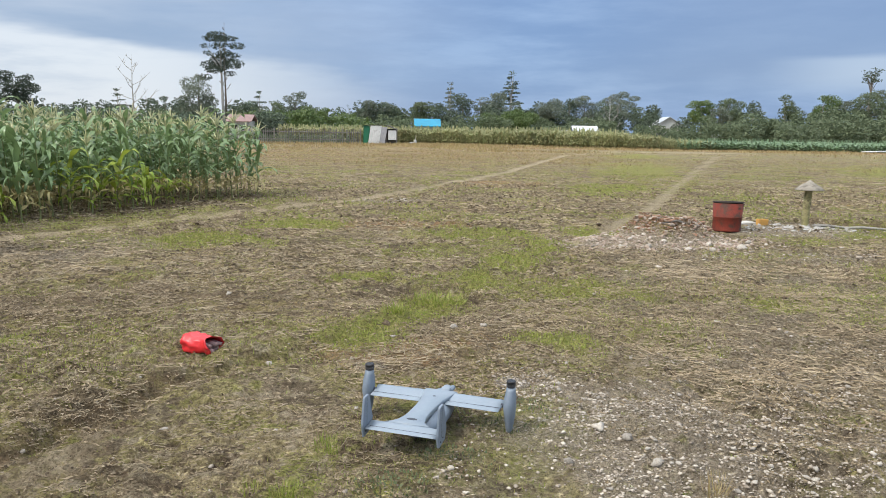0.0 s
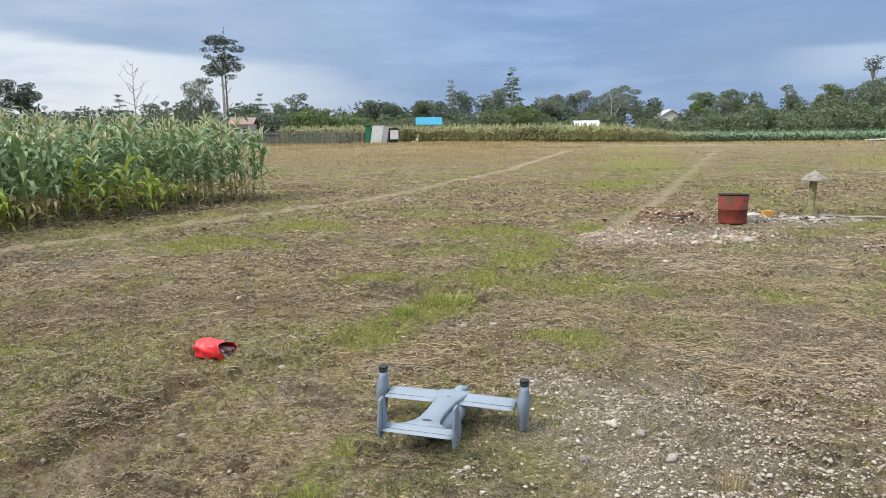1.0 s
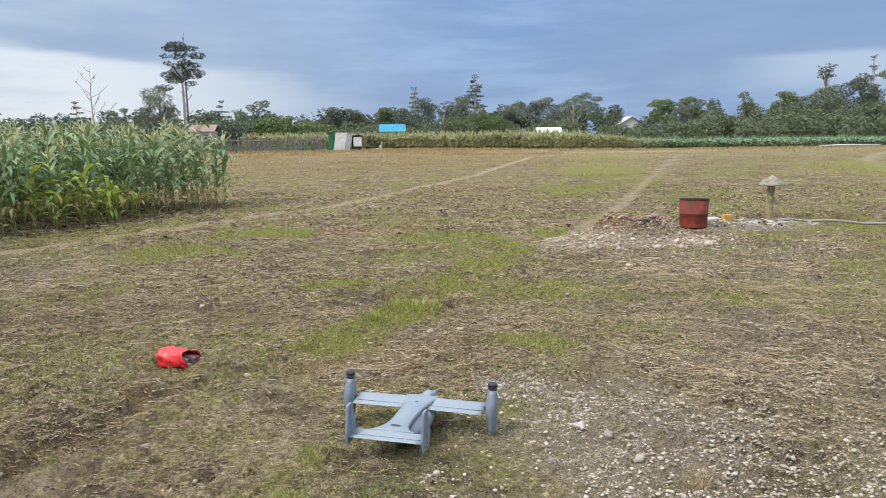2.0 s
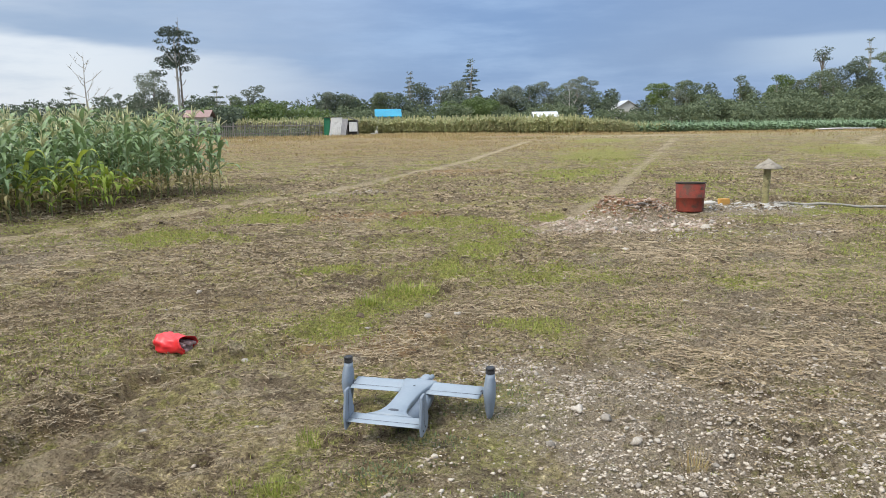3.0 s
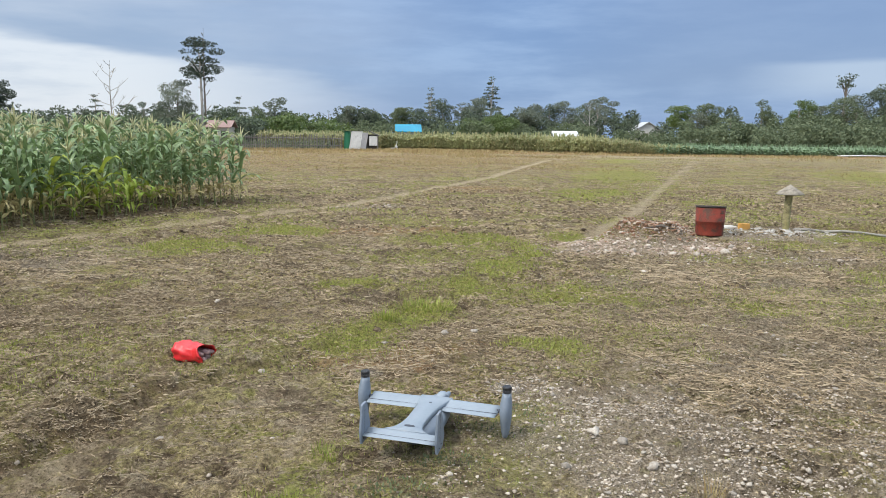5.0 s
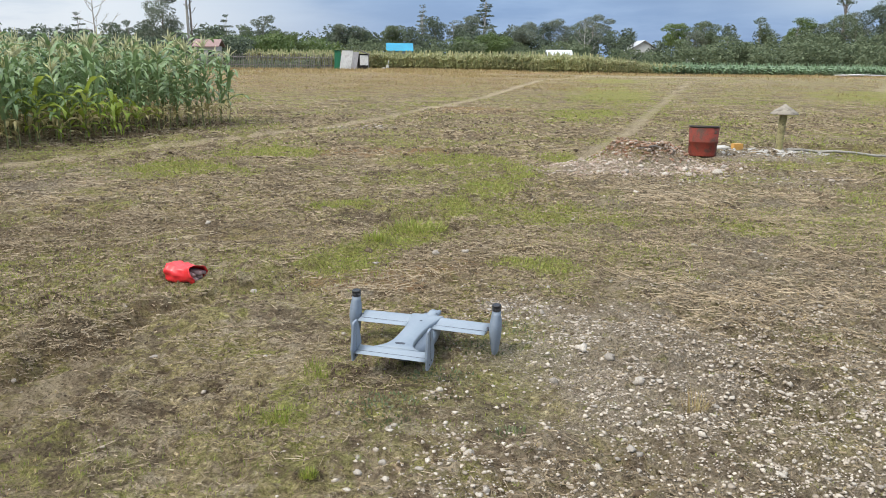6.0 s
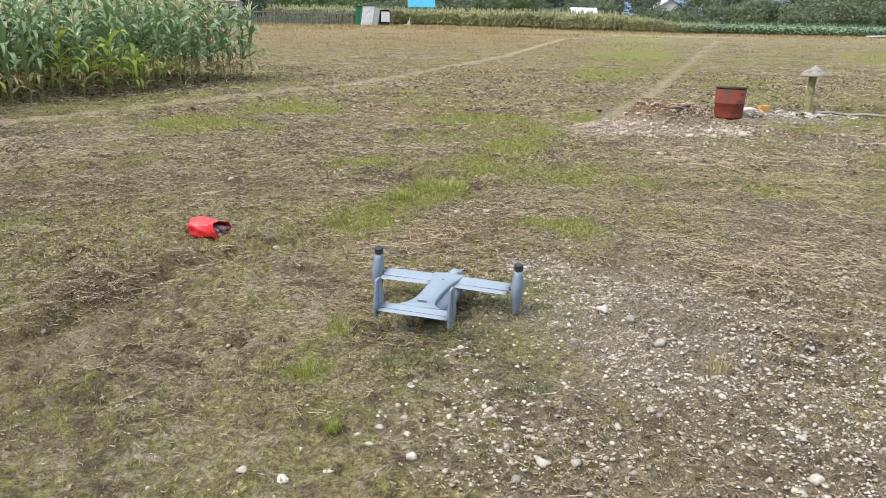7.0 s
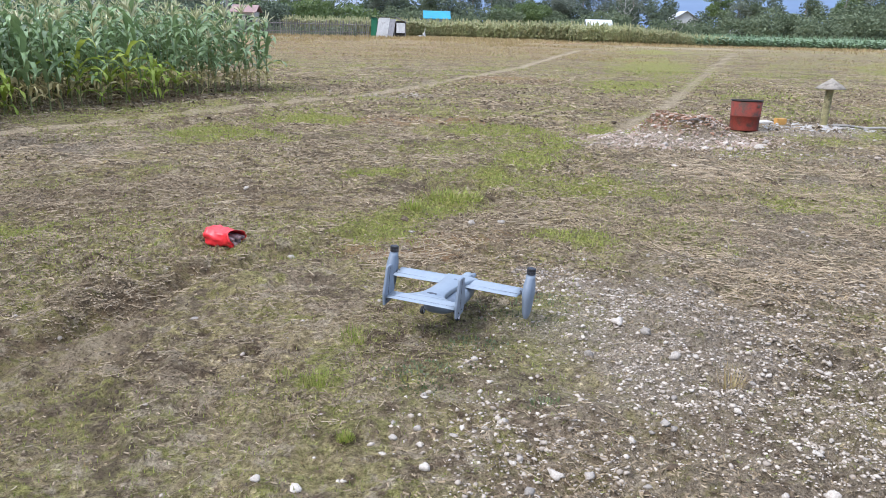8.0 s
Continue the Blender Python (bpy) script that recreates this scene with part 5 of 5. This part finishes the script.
woods("far_wood", "dense far wood of mixed dark trees", -105, 110, 172, 186, lambda x: 6.0 + 1.6 * abs(math.sin(x * 0.11)) + (1.2 if x > 55 else 0), "dark", 260, 21, 9, 0.36)
woods("scrub", "dense green scrub under the far trees", -95, 30, 146, 160, lambda x: 4.2 + 1.0 * math.sin(x * 0.3), "mid", 150, 22)
woods("thicket", "green thicket behind the far crops", 34, 100, 108, 128, lambda x: 4.2 + 0.03 * (x - 34) + 0.7 * math.sin(x * 0.5), "mid", 170, 23)
woods("hedge", "green scrub behind the far corn", 14, 60, 118, 124, lambda x: 3.0 + 0.5 * math.sin(x * 0.7), "mid", 80, 24)
woods("reeds", "light green reedy growth behind the fence", -34, -13, 116, 124, lambda x: 4.0 + 0.6 * math.sin(x), "fresh", 46, 25)
woods("thicket", "dark scrub behind the corn", -90, -26, 112, 126, lambda x: 3.6 + 0.6 * math.sin(x * 0.6), "dark", 110, 26)


# ---- litter, turf and stones on the field ----
def scattered(n, x0, x1, y0, y1, weight, seed):
    r = np.random.default_rng(seed)
    x, y = r.uniform(x0, x1, n), r.uniform(y0, y1, n)
    keep = r.uniform(0, 1, n) < weight(x, y, r)
    x, y = x[keep], y[keep]
    return np.stack([x, y, ground_z(x, y)], -1), r


def in_view_plan(x, y):
    """The wedge of the plan in front of the standing point."""
    return (np.abs(x) < 0.72 * y + 1.0).astype(float)


tri_blade = (np.array([(-0.5, 0, 0), (0.5, 0, 0), (0.08, 0.45, 1.0), (-0.08, 0.45, 1.0)]), np.array([(0, 1, 2, 3)]))


def turf_weight(x, y, r):
    c = cover(x, y)
    g = c[0] * (1 - c[1]) * (1 - 0.6 * c[2])
    return np.clip(g * 1.05 - 0.12 + 0.05, 0, 1) * in_view_plan(x, y)


pieces = []
for y0, y1, xw, n, h, w, seed in ((2.2, 5, 4.6, 60000, 0.018, 0.005, 1), (5, 9, 7, 90000, 0.022, 0.008, 2), (9, 16, 12, 150000, 0.03, 0.013, 3), (16, 34, 22, 100000, 0.045, 0.024, 4)):
    p, r = scattered(n, -xw, xw, y0, y1, turf_weight, 200 + seed)
    k = len(p)
    pieces.append(scatter(*tri_blade, p, r.uniform(0, 6.28, k), np.stack([r.uniform(0.6, 1.4, k) * w, r.uniform(0.3, 1.6, k) * h, r.uniform(0.35, 1.5, k) * h], -1)))
v, f = joined(pieces)
tagged(obj_from("turf", v, f, M_GRASS), "short bright green grass in patches", "grass", kind="stuff")


def straw_weight(x, y, r):
    c = cover(x, y)
    base = 0.26 + 0.6 * c[4] + 0.15 * c[5] - 0.35 * c[0] - 1.6 * c[1] - 0.3 * c[2]
    return np.clip(base * (0.1 + 2.0 * smooth01(fbm(x, y, 2.2, 4, 301), 0.38, 0.68)), 0, 1) * in_view_plan(x, y)


stalk = (np.array([(-0.5, -0.5, 0), (-0.5, 0.5, 0), (0, 0.5, 0.7), (0, -0.5, 0.7), (0.5, -0.5, 0.4), (0.5, 0.5, 0.2)]), np.array([(0, 3, 2, 1), (3, 4, 5, 2)]))
pieces = []
for y0, y1, xw, n, ln, w, seed in ((2.2, 5, 4.6, 24000, 0.06, 0.0024, 1), (5, 9, 7, 36000, 0.085, 0.0034, 2), (9, 15, 11, 34000, 0.14, 0.006, 3), (15, 30, 20, 26000, 0.2, 0.012, 4), (2.2, 6, 5.0, 8000, 0.11, 0.0022, 8), (5, 10, 8, 16000, 0.16, 0.0034, 9), (10, 18, 13, 14000, 0.2, 0.006, 10), (18, 34, 24, 10000, 0.26, 0.012, 11), (2.2, 5, 4.6, 60000, 0.018, 0.0035, 5), (5, 9, 7, 60000, 0.026, 0.005, 6), (9, 16, 12, 50000, 0.045, 0.009, 7)):
    p, r = scattered(n, -xw, xw, y0, y1, straw_weight, 300 + seed)
    p[:, 2] += 0.004
    k = len(p)
    size = np.stack([w * r.uniform(0.6, 1.6, k), ln * r.uniform(0.3, 1.6, k), w * r.uniform(0.8, 2.0, k)], -1)
    pieces.append(scatter(*stalk, p, r.uniform(0, 6.28, k), size, r.normal(0, 0.14, k)))
v, f = joined(pieces)
tagged(obj_from("straw", v, f, M_STRAW), "mown dry straw and stalks lying on the field", "straw", kind="stuff")


def chip_weight(x, y, r):
    c = cover(x, y)
    base = 0.75 - np.maximum(c[3] - 1, 0) * 3 - 0.6 * c[0] - 1.4 * c[1] - 0.35 * c[2]
    return np.clip(base * (0.15 + 1.3 * smooth01(fbm(x, y, 1.4, 5, 351), 0.36, 0.62)), 0, 1) * in_view_plan(x, y)


pieces = []
for y0, y1, xw, n, ln, w, seed in ((2.2, 4.5, 4.2, 42000, 0.022, 0.006, 1), (4.5, 8, 6.6, 60000, 0.03, 0.009, 2), (8, 14, 11, 52000, 0.045, 0.016, 3), (14, 26, 19, 40000, 0.08, 0.032, 4)):
    p, r = scattered(n, -xw, xw, y0, y1, chip_weight, 350 + seed)
    p[:, 2] += 0.003
    k = len(p)
    pieces.append(scatter(*stalk, p, r.uniform(0, 6.28, k), np.stack([w * r.uniform(0.5, 1.5, k), ln * r.uniform(0.4, 1.5, k), w * r.uniform(0.6, 1.4, k)], -1), r.normal(0, 0.3, k)))
v, f = joined(pieces)
tagged(obj_from("leaf_litter", v, f, M_LITTER), "brown chopped leaf litter over the field", "litter", kind="stuff")


def dry_weight(x, y, r):
    c = cover(x, y)
    return np.clip((0.10 + 0.7 * c[5] - c[1]) * 2.0 * smooth01(fbm(x, y, 0.25, 4, 401), 0.35, 0.7), 0, 1) * in_view_plan(x, y)


pieces = []
for y0, y1, xw, n, h, w, seed in ((22, 45, 32, 50000, 0.05, 0.03, 1), (38, 75, 50, 50000, 0.08, 0.05, 2), (66, 106, 72, 60000, 0.15, 0.09, 3)):
    p, r = scattered(n, -xw, xw, y0, y1, dry_weight, 400 + seed)
    k = len(p)
    pieces.append(scatter(*tri_blade, p, r.uniform(0, 6.28, k), np.stack([w * r.uniform(0.6, 1.5, k), h * r.uniform(0.3, 1.2, k), h * r.uniform(0.4, 1.4, k)], -1)))
v, f = joined(pieces)
tagged(obj_from("dry_grass", v, f, M_DRYGRASS), "brown dry grass over the far half of the field", "grass", kind="stuff")


def lump_arrays(seed, flat, res=1):
    me = lump_mesh("lump", seed, flat, M_GRAVEL, res)
    v = np.array([tuple(q.co) for q in me.vertices])
    f = np.array([list(p.vertices) for p in me.polygons])
    bpy.data.meshes.remove(me)
    return v, f


def clod_weight(x, y, r):
    c = cover(x, y)
    return np.clip(0.15 + 0.75 * c[3] + 0.15 * c[4] - 0.5 * c[1] - 0.3 * c[0], 0, 1) * in_view_plan(x, y)


pieces = []
for y0, y1, xw, n, s, seed in ((2.2, 6, 5, 14000, 0.014, 1), (6, 12, 9, 16000, 0.024, 2), (12, 24, 16, 13000, 0.05, 3)):
    p, r = scattered(n, -xw, xw, y0, y1, clod_weight, 500 + seed)
    k = len(p)
    pieces.append(scatter(*lump_arrays(seed, 0.55), p, r.uniform(0, 6.28, k), s * r.lognormal(0, 0.45, k)))
v, f = joined(pieces)
tagged(obj_from("clods", v, f, M_CLOD), "loose crumbs of brown earth", "earth", kind="stuff")


def gravel_weight(x, y, r):
    c = cover(x, y)
    return np.clip(0.015 + 1.05 * c[2] * (0.25 + 1.3 * smooth01(fbm(x, y, 1.7, 3, 333), 0.35, 0.65)), 0, 1) * in_view_plan(x, y) * (1 - c[1])


pieces = []
for y0, y1, x0, x1, n, s, seed in ((2.0, 6.5, -4, 5, 40000, 0.0165, 1), (6.5, 11, -7, 8, 5000, 0.022, 2), (11, 16.5, 1, 9, 9000, 0.036, 3), (18, 21, -4, 1, 1200, 0.06, 4), (2.0, 5.8, 0.0, 3.6, 44000, 0.0115, 5)):
    p, r = scattered(n, x0, x1, y0, y1, gravel_weight, 600 + seed)
    half = len(p) // 2
    for part_p, sd in ((p[:half], seed), (p[half:], seed + 9)):
        k = len(part_p)
        pieces.append(scatter(*lump_arrays(sd, 0.42), part_p, r.uniform(0, 6.28, k), np.minimum(s * r.lognormal(-0.1, 0.5, k), s * 2.6), r.normal(0, 0.25, k)))
v, f = joined(pieces)
gravel = obj_from("gravel", v, f, M_GRAVEL, True)
tagged(gravel, "pale pebbles and gravel strewn over the bare ground", "gravel", kind="stuff")


# red earth on the heap
p, r = scattered(1500, 2.7, 4.3, 12.4, 13.5, lambda x, y, r: spot(x, y, 3.5, 12.95, 0.8, 0.52, 10), 640)
v, f = scatter(*lump_arrays(3, 0.7), p, r.uniform(0, 6.28, len(p)), np.minimum(0.035 * r.lognormal(0, 0.5, len(p)), 0.13))
tagged(obj_from("red_clods", v, f, M_REDSOIL), "broken clods of reddish earth heaped up", "earth", kind="stuff")


p, r = scattered(9000, 1.5, 5.4, 11.3, 13.9, lambda x, y, r: spot(x, y, 3.3, 12.55, 1.75, 0.95, 10) * (0.35 + 0.65 * (fbm(x, y, 2, 3, 650) > 0.45)), 641)
v, f = scatter(*lump_arrays(14, 0.55), p, r.uniform(0, 6.28, len(p)), np.minimum(0.032 * r.lognormal(0, 0.45, len(p)), 0.11), r.normal(0, 0.3, len(p)))
tagged(obj_from("rubble", v, f, M_RUBBLE), "pale broken rubble spread round the heap", "rubble", kind="stuff")


p, r = scattered(1500, 5.2, 7.5, 13.9, 15.1, lambda x, y, r: spot(x, y, 6.35, 14.5, 1.0, 0.5), 642)
v, f = scatter(*lump_arrays(15, 0.45), p, r.uniform(0, 6.28, len(p)), np.minimum(0.03 * r.lognormal(0, 0.5, len(p)), 0.09), r.normal(0, 0.3, len(p)))
tagged(obj_from("lime_chips", v, f, M_LIME), "white lime chips strewn round the vent pipe", "rubble", kind="stuff")

# low tussocks of mown growth: fine blades leaning out from one root
def tussock_template(blades, seed):
    r = np.random.default_rng(seed)
    a, d = r.uniform(0, 6.28, blades), 0.55 * np.sqrt(r.uniform(0, 1, blades))
    p = np.stack([np.cos(a) * d, np.sin(a) * d, np.zeros(blades)], -1)
    return scatter(*tri_blade, p, a - 1.57 + r.normal(0, 0.7, blades), np.stack([0.11 * r.uniform(0.6, 1.4, blades), r.uniform(0.5, 1.5, blades), r.uniform(0.3, 1.1, blades)], -1))


def tussock_weight(seed, share):
    def weight(x, y, r):
        c = cover(x, y)
        hold = np.clip(1 - np.maximum(c[3] - 1, 0) * 4 - 1.6 * c[1] - 0.8 * c[2] - (0.0 if seed == 2 else 0.7) * c[0], 0, 1)
        return share * 1.7 * smooth01(fbm(x, y, 1.1, 5, 900 + seed), 0.44, 0.66) * in_view_plan(x, y) * hold
    return weight


for name, material, share, label, seed in (("dry_tussocks", M_DRYGRASS, 0.5, "low straw-coloured tussocks of mown grass", 1), ("green_tussocks", M_GRASS, 0.3, "low green tussocks of mown grass", 2), ("brown_tussocks", M_LITTER, 0.6, "low brown tussocks of rotting mown growth", 3)):
    pieces = []
    for y0, y1, xw, n, s in ((2.4, 5, 4.4, 6000, 0.02), (5, 9, 7.5, 9000, 0.03), (8, 16, 12, 13000, 0.042), (16, 30, 23, 15000, 0.065), (30, 56, 40, 12000, 0.09)):
        p, r = scattered(n, -xw, xw, y0, y1, tussock_weight(seed, share), 910 + seed)
        k = len(p)
        wide = s * r.uniform(0.6, 1.7, k)
        pieces.append(scatter(*tussock_template(8, seed), p, r.uniform(0, 6.28, k), np.stack([wide, wide, s * 0.62 * r.uniform(0.5, 1.5, k)], -1)))
    v, f = joined(pieces)
    tagged(obj_from(name, v, f, material), label, "grass", kind="stuff")

# tall withered grass in front of the far crops
p, r = scattered(42000, -50, 62, 80, 106, lambda x, y, r: smooth01(fbm(x, y, 0.12, 4, 950), 0.3, 0.62) * smooth01(y, 80, 90) * np.where(x < 26, 1.0, 0.35) * (1 - cover(x, y)[1]), 951)
k = len(p)
v, f = scatter(*tri_blade, p, r.uniform(0, 6.28, k), np.stack([0.07 * r.uniform(0.5, 1.4, k), 0.3 * r.uniform(0.3, 1.2, k), 0.26 * r.uniform(0.3, 1.3, k)], -1))
tagged(obj_from("withered_grass", v, f, M_DRYGRASS), "tall withered brown grass before the far crops", "grass", kind="stuff")


# tufts and weeds
def tuft(name, x, y, blades, height, spread, width, material, label, seed):
    r = np.random.default_rng(seed)
    a, d = r.uniform(0, 6.28, blades), spread * np.sqrt(r.uniform(0, 1, blades))
    p = np.stack([np.cos(a) * d, np.sin(a) * d, np.zeros(blades)], -1)
    v, f = scatter(*tri_blade, p, a - 1.57 + r.normal(0, 0.5, blades), np.stack([width * r.uniform(0.6, 1.4, blades), height * r.uniform(0.4, 1.3, blades), height * r.uniform(0.4, 1.2, blades)], -1))
    ob = tagged(obj_from(name, v, f, material), label, "grass tuft", kind="stuff")
    ob.matrix_basis = pose(x, y, gz(x, y))


M_WEED = foliage("weed_leaf", [(0.09, 0.12, 0.04), (0.14, 0.17, 0.07), (0.20, 0.22, 0.10)], 0.6, 0.25, 6)
tuft("grass_tuft", -0.68, 3.52, 110, 0.045, 0.09, 0.006, M_GRASS, "fresh green grass tuft", 1)
tuft("grass_tuft", -0.86, 3.6, 60, 0.04, 0.08, 0.006, M_GRASS, "fresh green grass tuft", 2)
tuft("grass_tuft", -0.46, 7.1, 110, 0.08, 0.12, 0.012, M_GRASS, "tall bright green grass tuft", 3)
tuft("grass_tuft", -0.1, 7.75, 220, 0.06, 0.3, 0.012, M_GRASS, "bright green grass clump", 4)
tuft("moss_cushion", -0.47, 2.98, 160, 0.025, 0.04, 0.008, M_GRASS, "small cushion of yellow-green moss", 5)
tuft("weed", -0.2, 3.55, 150, 0.02, 0.2, 0.014, M_WEED, "low dark green weed among pebbles", 6)
tuft("weed", 0.42, 3.32, 90, 0.022, 0.1, 0.012, M_WEED, "low dark green weed among pebbles", 7)
tuft("weed", 0.1, 3.9, 130, 0.018, 0.22, 0.012, M_WEED, "low dark green weed among pebbles", 8)
tuft("dry_tuft", 1.36, 3.65, 60, 0.1, 0.07, 0.004, M_DRYGRASS, "dry reddish grass tuft", 9)
tuft("grass_tuft", -0.58, 4.05, 110, 0.06, 0.1, 0.006, M_GRASS, "fresh green grass tuft", 10)
tuft("weed", 0.35, 4.6, 220, 0.022, 0.35, 0.011, M_WEED, "low green weed under the aircraft", 11)

# stones: the larger ones, each a piece of the ground
STONES = [lump_mesh("stone", s, fl, M_STONE) for s, fl in ((1, 0.55), (2, 0.45), (3, 0.6), (4, 0.4), (5, 0.5), (6, 0.7))]
rs = random.Random(17)
named = [(-1.54, 4.27, 0.05), (-1.26, 5.6, 0.055), (0.92, 4.34, 0.085), (2.5, 7.15, 0.08), (-0.42, 6.4, 0.06), (2.7, 10.1, 0.1), (1.05, 4.2, 0.07), (0.34, 6.8, 0.07), (0.08, 6.82, 0.07),
         (-0.60, 2.60, 0.06), (-0.75, 2.61, 0.045), (-0.27, 3.04, 0.05), (0.53, 2.78, 0.055), (1.47, 2.74, 0.06), (-0.16, 3.40, 0.04), (-0.30, 2.9, 0.035), (-0.12, 2.75, 0.05), (0.28, 2.62, 0.05), (0.4, 2.78, 0.06)]
pts, r_ = scattered(2600, -2.6, 4.2, 2.1, 8.0, gravel_weight, 777)
for x, y, z in pts[:250]:
    named.append((float(x), float(y), min(0.016 + rs.lognormvariate(-4.1, 0.5), 0.065)))
for x, y in ((3.0, 11.9), (3.6, 11.9), (4.0, 12.2), (4.3, 12.4), (4.55, 12.3), (2.2, 12.1), (2.6, 12.0), (4.75, 12.6), (3.3, 12.2), (5.0, 12.5), (2.8, 12.3), (3.9, 11.7), (4.4, 11.9)):
    named.append((x, y, rs.uniform(0.08, 0.15)))
for x, y, s in named:
    ob = new("stone", rs.choice(STONES))
    ob.parent = ground
    ob.matrix_basis = pose(x, y, gz(x, y) + s * 0.12, rs.uniform(-12, 12), rs.uniform(-12, 12), rs.uniform(0, 360)) @ Matrix.Diagonal((s, s, s, 1))


def motions():
    rest = pose(-0.006, 4.475, 0.163, 4.5, 0.2, -17.8)
    walk(drone, [(0, rest), (7.7, rest), (7.8, pose(-0.008, 4.477, 0.167, 4.2, 0.3, -17.9)), (7.9, pose(-0.013, 4.487, 0.188, 2.0, 0.9, -18.8)), (8.0, pose(-0.017, 4.501, 0.216, -1.4, 1.7, -20.2))])


motions()
